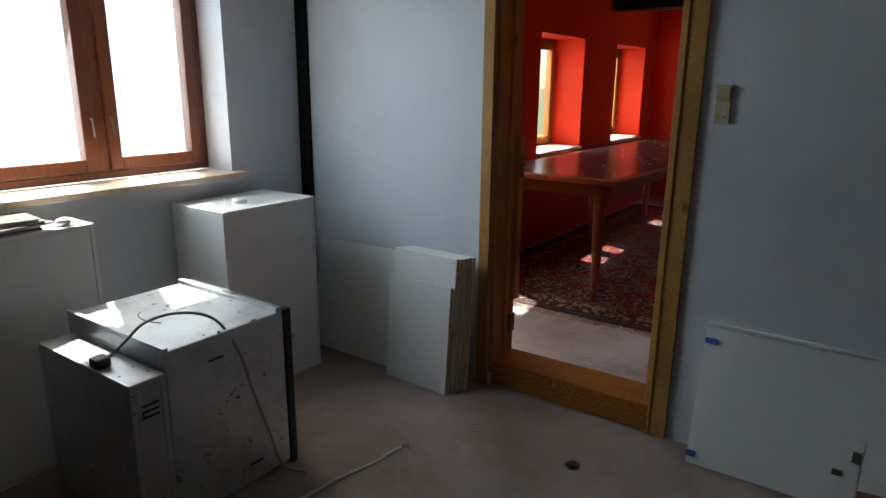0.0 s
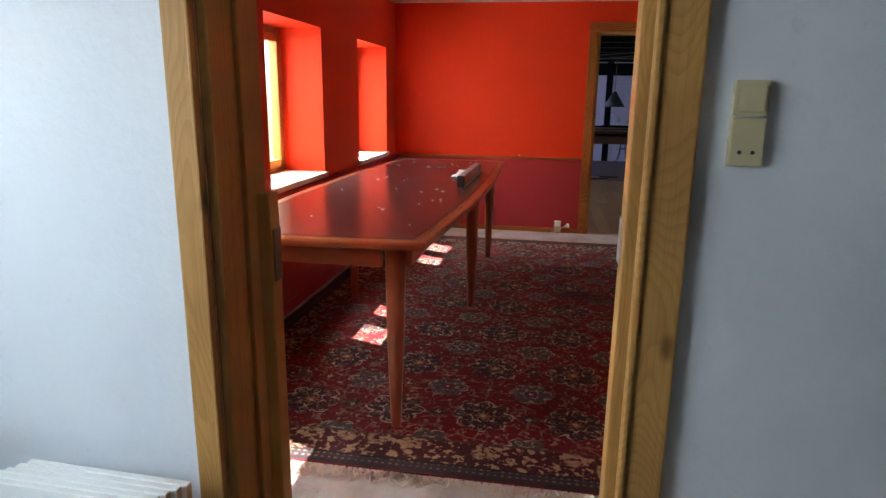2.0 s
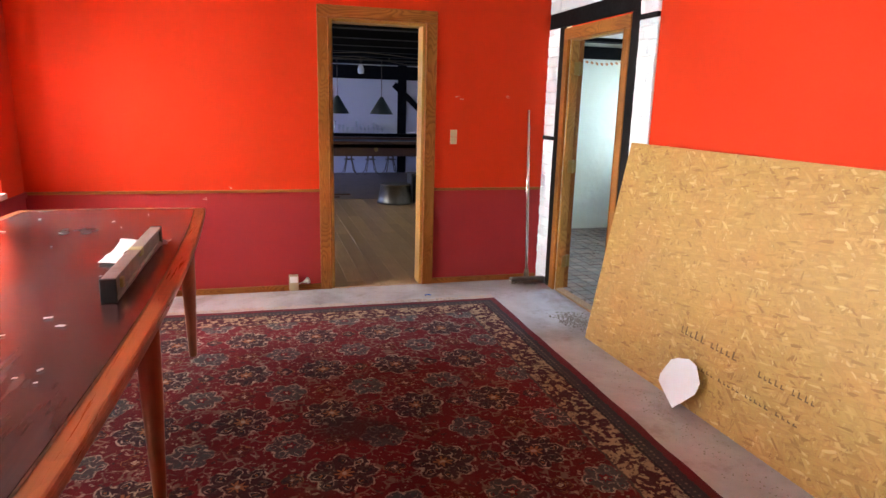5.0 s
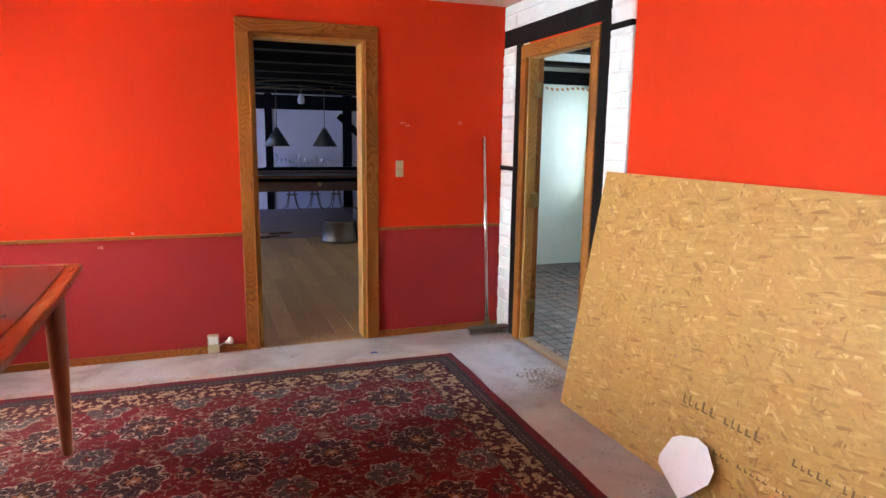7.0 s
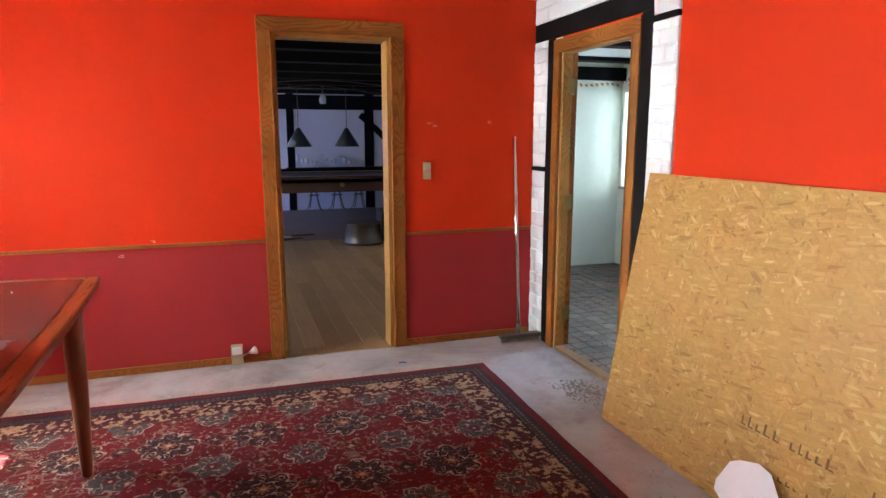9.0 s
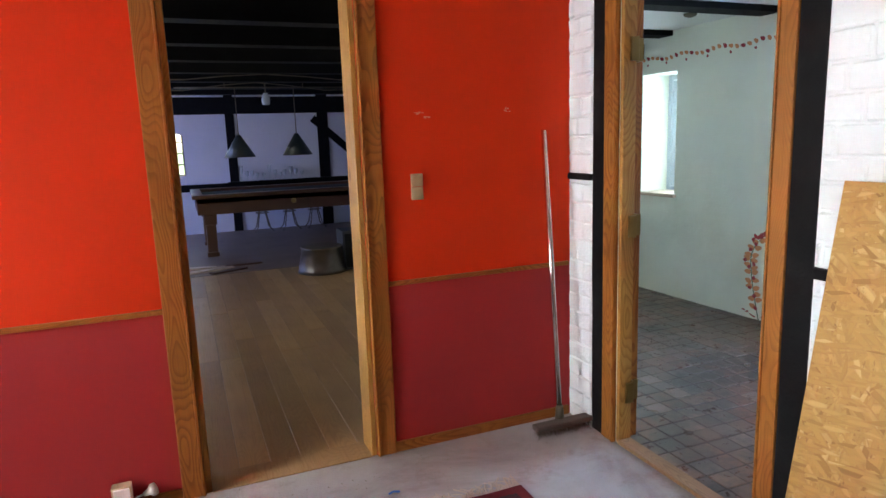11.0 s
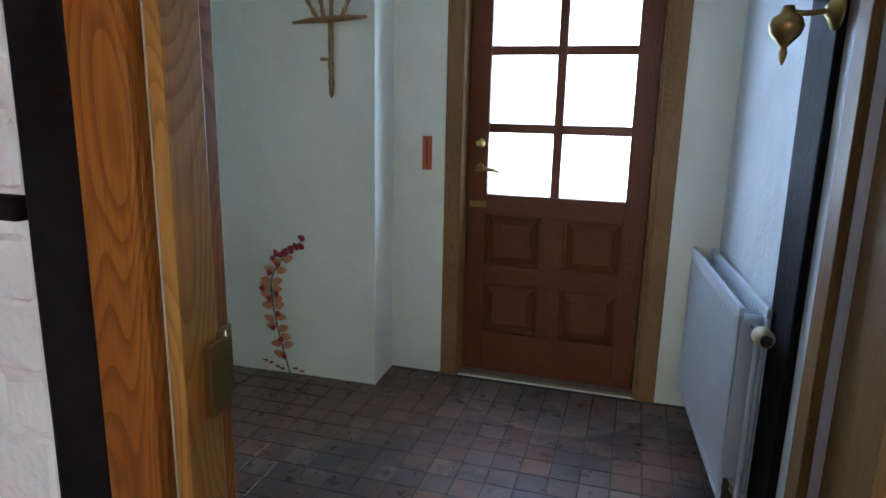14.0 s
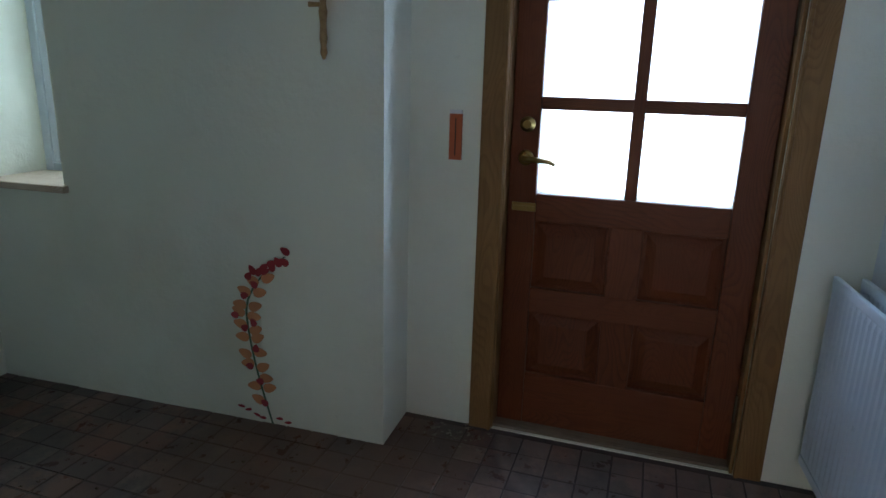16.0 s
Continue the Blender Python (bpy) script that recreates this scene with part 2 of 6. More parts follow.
def tile_mat():
    n = Nodes("terracotta_tile")
    rnd = n.tree.nodes.new("ShaderNodeNewGeometry").outputs["Random Per Island"]
    obj = n.tree.nodes.new("ShaderNodeObjectInfo").outputs["Random"]
    r = n.math("FRACT", n.math("ADD", rnd, n.math("MULTIPLY", obj, 3.7)))
    c = n.ramp(r, (0.0, (0.18, 0.080, 0.056)), (0.3, (0.105, 0.075, 0.068)), (0.6, (0.215, 0.115, 0.083)), (0.85, (0.14, 0.103, 0.096)), (1.0, (0.29, 0.19, 0.15)))
    worldp = n.tree.nodes.new("ShaderNodeNewGeometry").outputs["Position"]
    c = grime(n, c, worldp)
    away = n.tree.nodes.new("ShaderNodeVectorMath")
    away.operation = "DISTANCE"
    n.put(away.inputs[0], worldp)
    away.inputs[1].default_value = (3.62, 7.75, 0.0)
    sweep = away.outputs["Value"]
    arc = n.math("ADD", n.math("MULTIPLY", n.step(sweep, 0.46, 0.42), 0.28), n.math("MULTIPLY", n.step(n.math("ABSOLUTE", n.math("SUBTRACT", sweep, 0.42)), 0.035, 0.0), 0.2))
    c = n.mix(n.math("MULTIPLY", arc, n.noise(14, 5, vector=worldp)), c, (0.50, 0.43, 0.37))
    return n.done(c, n.math("ADD", n.math("MULTIPLY", n.noise(12, 6, 0.7, vector=worldp), 0.34), 0.14), n.noise(26, 7, 0.75, vector=worldp), 0.14, 0.006, gloss=0.5)


TILE = tile_mat()
n_grout = Nodes("dirty_grout")
grout_at = n_grout.tree.nodes.new("ShaderNodeNewGeometry").outputs["Position"]
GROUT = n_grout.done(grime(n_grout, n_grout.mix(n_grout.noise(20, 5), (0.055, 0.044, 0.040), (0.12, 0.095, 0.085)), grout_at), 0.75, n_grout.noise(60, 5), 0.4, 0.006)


def osb_mat():
    """Pressed wood strands: layers of long flakes laid at different angles."""
    n = Nodes("strand_board")
    face = n.place((1, 1, 1), (0, 90, 0))
    c = hgt = None
    for turn, sc, seed in ((88, 38, 0.0), (12, 36, 3.1), (-50, 40, 7.7), (65, 46, 5.2), (-20, 38, 11.4), (100, 48, 2.3), (38, 42, 9.1), (-8, 54, 4.4)):
        v = n.place((1.75, 0.36, 0), (0, 0, 0), n.place((1, 1, 0), (0, 0, turn), face))
        w = n.tree.nodes.new("ShaderNodeVectorMath")
        w.operation = "ADD"
        n.put(w.inputs[0], v)
        w.inputs[1].default_value = (seed, seed * 2, 0)
        vor = n.node("ShaderNodeTexVoronoi", Scale=sc, Randomness=1.0)
        n.put(vor.inputs["Vector"], w.outputs[0])
        sep = n.tree.nodes.new("ShaderNodeSeparateColor")
        n.put(sep.inputs[0], vor.outputs["Color"])
        flake = n.ramp(sep.outputs[0], (0.0, (0.24, 0.115, 0.022)), (0.12, (0.39, 0.22, 0.048)), (0.8, (0.455, 0.272, 0.066)), (0.92, (0.50, 0.315, 0.09)), (1.0, (0.60, 0.43, 0.17)))
        grain = n.noise(60, 3, 0.6, n.place((1, 0.08, 1), vector=w.outputs[0]))
        flake = n.mix(n.math("MULTIPLY", grain, 0.35), flake, (0.40, 0.22, 0.07))
        rim = n.math("MULTIPLY", n.step(vor.outputs["Distance"], 0.45, 0.75), 0.35)
        flake = n.mix(rim, flake, (0.30, 0.15, 0.045))
        use = n.step(sep.outputs[1], 0.60, 0.63)
        c = flake if c is None else n.mix(use, c, flake)
        hgt = sep.outputs[2] if hgt is None else n.math("ADD", n.math("MULTIPLY", hgt, n.math("SUBTRACT", 1.0, use)), n.math("MULTIPLY", sep.outputs[2], use))
    dark = n.step(n.noise(30, 5, 0.75, n.place((1, 1, 0.5), (25, 0, 0))), 0.625, 0.68)
    c = n.mix(n.math("MULTIPLY", dark, 0.6), c, (0.17, 0.075, 0.022))
    return n.done(c, 0.55, hgt, 0.3, 0.002)


OSB = osb_mat()


def rug_mat(hx, hy):
    """A knotted carpet: staggered flower medallions on wine red, with a banded border."""
    n = Nodes("knotted_carpet")
    wob = n.tree.nodes.new("ShaderNodeVectorMath")
    wob.operation = "MULTIPLY_ADD"
    noise_v = n.node("ShaderNodeTexNoise", Scale=34.0, Detail=3.0)
    n.put(noise_v.inputs["Vector"], n.coord)
    n.put(wob.inputs[0], noise_v.outputs["Color"])
    wob.inputs[1].default_value = (0.032, 0.032, 0)
    n.put(wob.inputs[2], n.coord)
    sep = n.tree.nodes.new("ShaderNodeSeparateXYZ")
    n.put(sep.inputs[0], wob.outputs[0])
    x, y = sep.outputs[0], sep.outputs[1]
    red, wine, navy, cream, teal, gold = (0.125, 0.003, 0.008), (0.065, 0.002, 0.005), (0.014, 0.011, 0.016), (0.40, 0.33, 0.25), (0.045, 0.06, 0.062), (0.26, 0.12, 0.05)

    def cell(ox, oy, kx, ky):
        u = n.math("SUBTRACT", n.math("FRACT", n.math("ADD", n.math("DIVIDE", x, kx), ox)), 0.5)
        v = n.math("SUBTRACT", n.math("FRACT", n.math("ADD", n.math("DIVIDE", y, ky), oy)), 0.5)
        u, v = n.math("MULTIPLY", u, kx), n.math("MULTIPLY", v, ky)
        r = n.math("SQRT", n.math("ADD", n.math("MULTIPLY", u, u), n.math("MULTIPLY", v, v)))
        return u, v, r, n.math("ARCTAN2", v, u)

    def ring(r, at, half):
        return n.step(n.math("ABSOLUTE", n.math("SUBTRACT", r, at)), half, half * 0.45)

    worn = n.step(n.noise(26, 4, 0.65, n.place((1, 1, 1), (0, 0, 17))), 0.41, 0.60)

    def medallion(c, ox, oy, size, petals, fill, line, heart):
        u, v, r, a = cell(ox, oy, 0.39, 0.50)
        lobe = n.math("ABSOLUTE", n.math("COSINE", n.math("MULTIPLY", a, petals / 2)))
        q = n.math("DIVIDE", r, n.math("MULTIPLY_ADD", lobe, size * 0.22, size * 0.78))
        beat = n.math("COSINE", n.math("MULTIPLY", a, petals))
        c = n.mix(n.math("MULTIPLY", n.step(q, 1.02, 0.96), 0.8), c, fill)
        c = n.mix(n.math("MULTIPLY", ring(q, 1.0, 0.055), worn), c, line)
        leaf = n.math("SUBTRACT", beat, n.math("MULTIPLY", n.math("ABSOLUTE", n.math("SUBTRACT", q, 0.68)), 4.2))
        c = n.mix(n.math("MULTIPLY", n.step(leaf, -0.05, 0.12), worn), c, line)
        c = n.mix(n.step(leaf, 0.28, 0.42), c, fill)
        c = n.mix(n.math("MULTIPLY", n.step(leaf, 0.70, 0.80), worn), c, heart)
        tip = n.math("SUBTRACT", n.math("MULTIPLY", beat, -1.0), n.math("MULTIPLY", n.math("ABSOLUTE", n.math("SUBTRACT", q, 0.90)), 9.0))
        c = n.mix(n.math("MULTIPLY", n.step(tip, 0.2, 0.45), worn), c, line)
        c = n.mix(n.math("MULTIPLY", ring(q, 0.42, 0.05), worn), c, line)
        c = n.mix(n.step(n.math("SUBTRACT", n.math("MULTIPLY_ADD", beat, 0.07, 0.24), q), 0.0, 0.03), c, heart)
        return n.mix(n.step(q, 0.11, 0.07), c, line)

    vine = n.node("ShaderNodeTexVoronoi", Scale=17.0, Randomness=0.8)
    vine.feature = "DISTANCE_TO_EDGE"
    n.put(vine.inputs["Vector"], wob.outputs[0])
    c = n.mix(n.math("MULTIPLY", n.step(n.noise(1.4, 4), 0.4, 0.65), 0.55), red, wine)
    curl = n.math("MULTIPLY", n.step(vine.outputs["Distance"], 0.085, 0.04), n.step(n.noise(11, 3, 0.6), 0.47, 0.56))
    c = n.mix(n.math("MULTIPLY", curl, 0.75), c, (0.20, 0.14, 0.10))
    sprig = n.math("MULTIPLY", n.step(n.noise(42, 4, 0.6), 0.59, 0.64), 0.6)
    c = n.mix(sprig, c, cream)
    c = n.mix(n.math("MULTIPLY", n.step(n.noise(30, 3, 0.6, n.place((1, 1, 1), (0, 0, 40))), 0.62, 0.68), 0.8), c, navy)
    c = medallion(c, 0.964, 0.55, 0.132, 8, navy, cream, gold)
    c = medallion(c, 0.464, 0.05, 0.098, 6, teal, cream, red)
    c = medallion(c, 0.964, 0.05, 0.050, 4, wine, gold, cream)
    c = medallion(c, 0.464, 0.55, 0.045, 4, navy, gold, cream)
    ax = n.math("SUBTRACT", hx, n.math("ABSOLUTE", x))
    ay = n.math("SUBTRACT", hy, n.math("ABSOLUTE", y))
    d = n.math("MINIMUM", ax, ay)
    rose = n.node("ShaderNodeTexVoronoi", Scale=6.5, Randomness=0.45)
    n.put(rose.inputs["Vector"], wob.outputs[0])
    bloom = n.math("MULTIPLY", n.step(rose.outputs["Distance"], 0.34, 0.28), n.step(rose.outputs["Distance"], 0.10, 0.16))
    bloom = n.math("MULTIPLY", bloom, n.step(n.noise(60, 3, 0.6), 0.40, 0.52))
    flor = n.math("MAXIMUM", n.math("MULTIPLY", bloom, 0.9), n.step(n.noise(36, 3, 0.6), 0.52, 0.58))
    band = n.mix(flor, (0.055, 0.008, 0.013), (0.36, 0.26, 0.15))
    dots = n.node("ShaderNodeTexVoronoi", Scale=38.0, Randomness=0.1)
    n.put(dots.inputs["Vector"], n.coord)
    fine = n.mix(n.step(dots.outputs["Distance"], 0.42, 0.30), (0.035, 0.028, 0.03), (0.16, 0.11, 0.085))
    for at, col in ((0.272, (0.06, 0.045, 0.04)), (0.262, band), (0.105, navy), (0.092, fine), (0.055, (0.03, 0.02, 0.025)), (0.028, (0.12, 0.008, 0.014))):
        c = n.mix(n.step(d, at + 0.004, at - 0.004), c, col)
    spill = n.tree.nodes.new("ShaderNodeVectorMath")
    spill.operation = "DISTANCE"
    n.put(spill.inputs[0], n.place((1.0, 2.2, 1), vector=n.coord))
    spill.inputs[1].default_value = (0.28, 0.62, 0.0)
    mark = n.step(n.math("ADD", spill.outputs["Value"], n.math("MULTIPLY", n.noise(4.5, 5, 0.6), 0.8)), 0.80, 0.45)
    c = n.mix(n.math("MULTIPLY", mark, 0.75), c, (0.018, 0.010, 0.010))
    pile = n.noise(500, 2)
    c = n.mix(n.math("MULTIPLY", pile, 0.35), c, (0.02, 0.01, 0.012))
    n.bsdf.inputs["Sheen Weight"].default_value = 0.02
    n.bsdf.inputs["Sheen Roughness"].default_value = 0.4
    dust = n.step(n.noise(2.2, 8, 0.7), 0.52, 0.74)
    c = n.mix(n.math("MULTIPLY", dust, 0.07), c, (0.30, 0.24, 0.2))
    return n.done(c, 0.80, pile, 0.4, 0.003, gloss=0.12)


def table_top_mat():
    n = Nodes("worn_table_top")
    grain = n.noise(60, 4, 0.6, n.place((1, 0.06, 1)))
    c = n.ramp(grain, (0.3, (0.030, 0.012, 0.011)), (0.7, (0.060, 0.019, 0.016)))
    haze = n.step(n.noise(1.7, 6, 0.6), 0.3, 0.8)
    c = n.mix(n.math("MULTIPLY", haze, 0.30), c, (0.085, 0.065, 0.062))
    smear = n.step(n.noise(4.5, 4, 0.5, n.place((1, 0.35, 1), (0, 0, 25)), 0.8), 0.42, 0.75)
    c = n.mix(n.math("MULTIPLY", smear, 0.42), c, (0.13, 0.11, 0.115))
    specks = n.step(n.noise(42, 6, 0.8), 0.71, 0.75)
    c = n.mix(n.math("MULTIPLY", specks, 0.7), c, (0.5, 0.46, 0.44))
    rough = n.math("ADD", n.math("MULTIPLY", haze, 0.04), n.math("ADD", n.math("MULTIPLY", smear, 0.03), 0.23))
    return n.done(c, rough, n.noise(90, 3, 0.5, n.place((1, 0.1, 1))), 0.05, 0.002, gloss=0.22)


TABLE_TOP = table_top_mat()


def metal(name, colour, rough):
    n = Nodes(name)
    c = n.mix(n.math("MULTIPLY", n.step(n.noise(6, 7, 0.7), 0.45, 0.7), 0.5), colour, [k * 0.55 for k in colour])
    return n.done(c, n.math("ADD", n.math("MULTIPLY", n.noise(25, 5), 0.25), rough - 0.1), n.noise(50, 3), 0.06, 0.003, metal=1.0)


STEEL = metal("galvanised_steel", (0.62, 0.66, 0.69), 0.29)
CHROME = metal("chrome", (0.8, 0.8, 0.8), 0.15)
BRASS = metal("tarnished_brass", (0.36, 0.25, 0.09), 0.30)
IRON = metal("old_iron", (0.20, 0.17, 0.13), 0.5)
COPPER = metal("dull_copper_tub", (0.15, 0.135, 0.12), 0.35)


def flat_paint(name, colour, rough=0.7):
    n = Nodes(name)
    c = n.mix(n.math("MULTIPLY", n.noise(40, 4), 0.4), colour, [k * 0.6 for k in colour])
    return n.done(c, rough)


PETAL_ORANGE = flat_paint("orange_wall_paint", (0.68, 0.29, 0.13))
PETAL_RED = flat_paint("crimson_wall_paint", (0.38, 0.035, 0.045))
STEM_GREEN = flat_paint("green_wall_paint", (0.10, 0.19, 0.11))
STRIP_ORANGE = flat_paint("orange_card", (0.55, 0.12, 0.04))
INK = flat_paint("grey_ink", (0.06, 0.035, 0.018))
BLUE_TAPE = flat_paint("blue_plastic", (0.03, 0.12, 0.42))
FELT = flat_paint("dark_felt", (0.03, 0.05, 0.06), 0.95)
DUST = flat_paint("dust_and_chips", (0.27, 0.24, 0.20), 0.95)
GLASSWARE = paint("clear_glassware", (0.62, 0.66, 0.70), (0.5, 0.5, 0.55), 0.1)
GRASS = flat_paint("lawn", (0.06, 0.10, 0.03), 0.9)
FRINGE = flat_paint("cotton_fringe", (0.45, 0.38, 0.31), 0.95)

n_glass = Nodes("window_glass")
n_glass.bsdf.inputs["Transmission Weight"].default_value = 1.0
n_glass.bsdf.inputs["IOR"].default_value = 1.45
GLASS = n_glass.done((0.96, 0.98, 0.97), 0.03)
n_frost = Nodes("patterned_glass")
n_frost.bsdf.inputs["Transmission Weight"].default_value = 1.0
n_frost.bsdf.inputs["IOR"].default_value = 1.45
FROST = n_frost.done((0.96, 0.98, 0.97), 0.35)

# ---- building helpers ----


def box(bm, lo, hi, bevel=0.0, mat=0):
    """A box between two corners, with its edges rounded off."""
    tmp = bmesh.new()
    bmesh.ops.create_cube(tmp, size=1.0)
    for v in tmp.verts:
        v.co = Vector([lo[i] + (v.co[i] + 0.5) * (hi[i] - lo[i]) for i in range(3)])
    if bevel > 0:
        bmesh.ops.bevel(tmp, geom=tmp.edges[:], offset=bevel, segments=2, affect="EDGES", profile=0.6)
    for f in tmp.faces:
        f.material_index = mat
    mesh = bpy.data.meshes.new("tmp")
    tmp.to_mesh(mesh)
    tmp.free()
    bm.from_mesh(mesh)
    bpy.data.meshes.remove(mesh)
    return bm


def a_box(lo, hi, bevel=0.004):
    return box(bmesh.new(), lo, hi, bevel)


def lathe(profile, steps=24, centre=(0, 0, 0)):
    """A turned body from (radius, height) pairs, about z."""
    bm = bmesh.new()
    rings = []
    for r, z in profile:
        rings.append([bm.verts.new((centre[0] + r * math.cos(2 * math.pi * i / steps), centre[1] + r * math.sin(2 * math.pi * i / steps), centre[2] + z)) for i in range(steps)])
    for a, b in zip(rings, rings[1:]):
        for i in range(steps):
            f = bm.faces.new((a[i], a[(i + 1) % steps], b[(i + 1) % steps], b[i]))
            f.smooth = True
    bm.faces.new(rings[0][::-1])
    bm.faces.new(rings[-1])
    return bm


def tube(points, radius, steps=10):
    """A round bar through the points."""
    bm = bmesh.new()
    pts = [Vector(p) for p in points]
    rings = []
    for i, p in enumerate(pts):
        d = (pts[min(i + 1, len(pts) - 1)] - pts[max(i - 1, 0)]).normalized()
        side = d.cross(Vector((0, 0, 1)) if abs(d.z) < 0.9 else Vector((1, 0, 0))).normalized()
        up = side.cross(d)
        r = radius[i] if isinstance(radius, (list, tuple)) else radius
        rings.append([bm.verts.new(p + (side * math.cos(2 * math.pi * k / steps) + up * math.sin(2 * math.pi * k / steps)) * r) for k in range(steps)])
    for a, b in zip(rings, rings[1:]):
        for k in range(steps):
            f = bm.faces.new((a[k], a[(k + 1) % steps], b[(k + 1) % steps], b[k]))
            f.smooth = True
    bm.faces.new(rings[0][::-1])
    bm.faces.new(rings[-1])
    bmesh.ops.recalc_face_normals(bm, faces=bm.faces[:])
    return bm


def slab(outline, z0, z1, bevel=0.0):
    """A plate with the given outline in x and y."""
    bm = bmesh.new()
    low = [bm.verts.new((x, y, z0)) for x, y in outline]
    top = [bm.verts.new((x, y, z1)) for x, y in outline]
    bm.faces.new(top)
    bm.faces.new(low[::-1])
    for i in range(len(outline)):
        j = (i + 1) % len(outline)
        bm.faces.new((low[i], low[j], top[j], top[i]))
    bmesh.ops.recalc_face_normals(bm, faces=bm.faces[:])
    if bevel:
        rim = [e for e in bm.edges if abs(e.verts[0].co.z - e.verts[1].co.z) < 1e-6]
        bmesh.ops.bevel(bm, geom=rim, offset=bevel, segments=3, affect="EDGES", profile=0.5)
    return bm


def to_object(name, bm, material, parent=None):
    mesh = bpy.data.meshes.new(name)
    bm.to_mesh(mesh)
    bm.free()
    for m in material if isinstance(material, (list, tuple)) else (material,):
        mesh.materials.append(m)
    ob = new(name, mesh)
    ob.parent = parent
    return ob


def part(name, bm, material, parent, label=""):
    return tagged(to_object(name, bm, material, parent), label)


def thing(name, place, label, category, group=""):
    ob = new(name)
    ob.empty_display_size = 0.1
    ob.matrix_basis = place if isinstance(place, Matrix) else Matrix.Translation(place)
    return tagged(ob, label, category, group)


def structure(name, bm, material, label, category=""):
    return tagged(to_object(name, bm, material), label, category, kind="structure")


def wall(name, axis, near, far, u_range, z_range, holes, mats, label, paint_of=None, cuts=()):
    """A wall between two planes across an axis, with openings (u0, u1, z0, z1) right through it.
    paint_of(side, u, z) picks the material of a face; side is near, far or edge."""
    us = sorted({*u_range, *(h[i] for h in holes for i in (0, 1))})
    zs = sorted({*z_range, *cuts, *(h[i] for h in holes for i in (2, 3))})
    us = [u for u in us if u_range[0] <= u <= u_range[1]]
    zs = [z for z in zs if z_range[0] <= z <= z_range[1]]
    bm = bmesh.new()
    verts = {}

    def vert(d, u, z):
        key = (d, round(u, 4), round(z, 4))
        if key not in verts:
            verts[key] = bm.verts.new((d, u, z) if axis == "x" else (u, d, z))
        return verts[key]

    def solid(i, j):
        if not (0 <= i < len(us) - 1 and 0 <= j < len(zs) - 1):
            return False
        u, z = (us[i] + us[i + 1]) / 2, (zs[j] + zs[j + 1]) / 2
        return not any(h[0] < u < h[1] and h[2] < z < h[3] for h in holes)

    def face(side, u, z, *corners):
        f = bm.faces.new([vert(*c) for c in corners])
        f.material_index = paint_of(side, u, z) if paint_of else 0

    for i in range(len(us) - 1):
        for j in range(len(zs) - 1):
            if not solid(i, j):
                continue
            u0, u1, z0, z1 = us[i], us[i + 1], zs[j], zs[j + 1]
            u, z = (u0 + u1) / 2, (z0 + z1) / 2
            face("near", u, z, (near, u0, z0), (near, u1, z0), (near, u1, z1), (near, u0, z1))
            face("far", u, z, (far, u0, z0), (far, u0, z1), (far, u1, z1), (far, u1, z0))
            for di, dj, a, b in ((-1, 0, (u0, z0), (u0, z1)), (1, 0, (u1, z0), (u1, z1)), (0, -1, (u0, z0), (u1, z0)), (0, 1, (u0, z1), (u1, z1))):
                if not solid(i + di, j + dj):
                    face("edge", u + di * 0.01, z, (near, *a), (near, *b), (far, *b), (far, *a))
    bmesh.ops.recalc_face_normals(bm, faces=bm.faces[:])
    return structure(name, bm, mats, label, "wall")


# ---- structure ----
FLOOR_A, CEIL, HALL_CEIL, BARN_CEIL = -0.125, 2.24, 2.12, 2.45
DADO = 0.752
W, E = -2.33, 1.352          # inner faces of the red room
S, N = 3.13, 8.305
WIN_Y = ((3.50, 4.41), (5.25, 6.155), (7.0, 7.925))
WIN_Z = (0.805, 1.79)

ground_bm = bmesh.new()
bmesh.ops.create_grid(ground_bm, x_segments=8, y_segments=8, size=400)
for v in ground_bm.verts:
    v.co.z = -0.4
structure("ground", ground_bm, GRASS, "mown lawn round the house", "ground")

structure("floor_grey_room", a_box((-2.95, -3.6, -0.36), (3.6, 2.95, FLOOR_A), 0), BROWN_SCREED, "dusty bare concrete floor of the grey room", "floor")
structure("floor_red_room", a_box((-2.72, 2.96, -0.30), (1.40, 8.40, 0.0), 0), CONCRETE, "dusty bare concrete floor of the red room", "floor")
structure("ceiling_grey_room", a_box((-2.95, -3.6, CEIL), (3.6, 3.0, CEIL + 0.15), 0), CEILING, "white plaster ceiling of the grey room", "ceiling")
cb = bmesh.new()
k = W - 0.3
while k < E + 0.1:
    box(cb, (k, 3.0, CEIL), (k + 0.088, 8.40, CEIL + 0.02), 0.006)
    k += 0.091
box(cb, (W - 0.37, 3.0, CEIL + 0.015), (E + 0.14, 8.40, CEIL + 0.15))
PLANK_WHITE = paint("white_ceiling_paint", (0.58, 0.45, 0.38), (0.45, 0.34, 0.28), 0.45)
structure("ceiling_red_room", cb, PLANK_WHITE, "painted tongue-and-groove board ceiling", "ceiling")

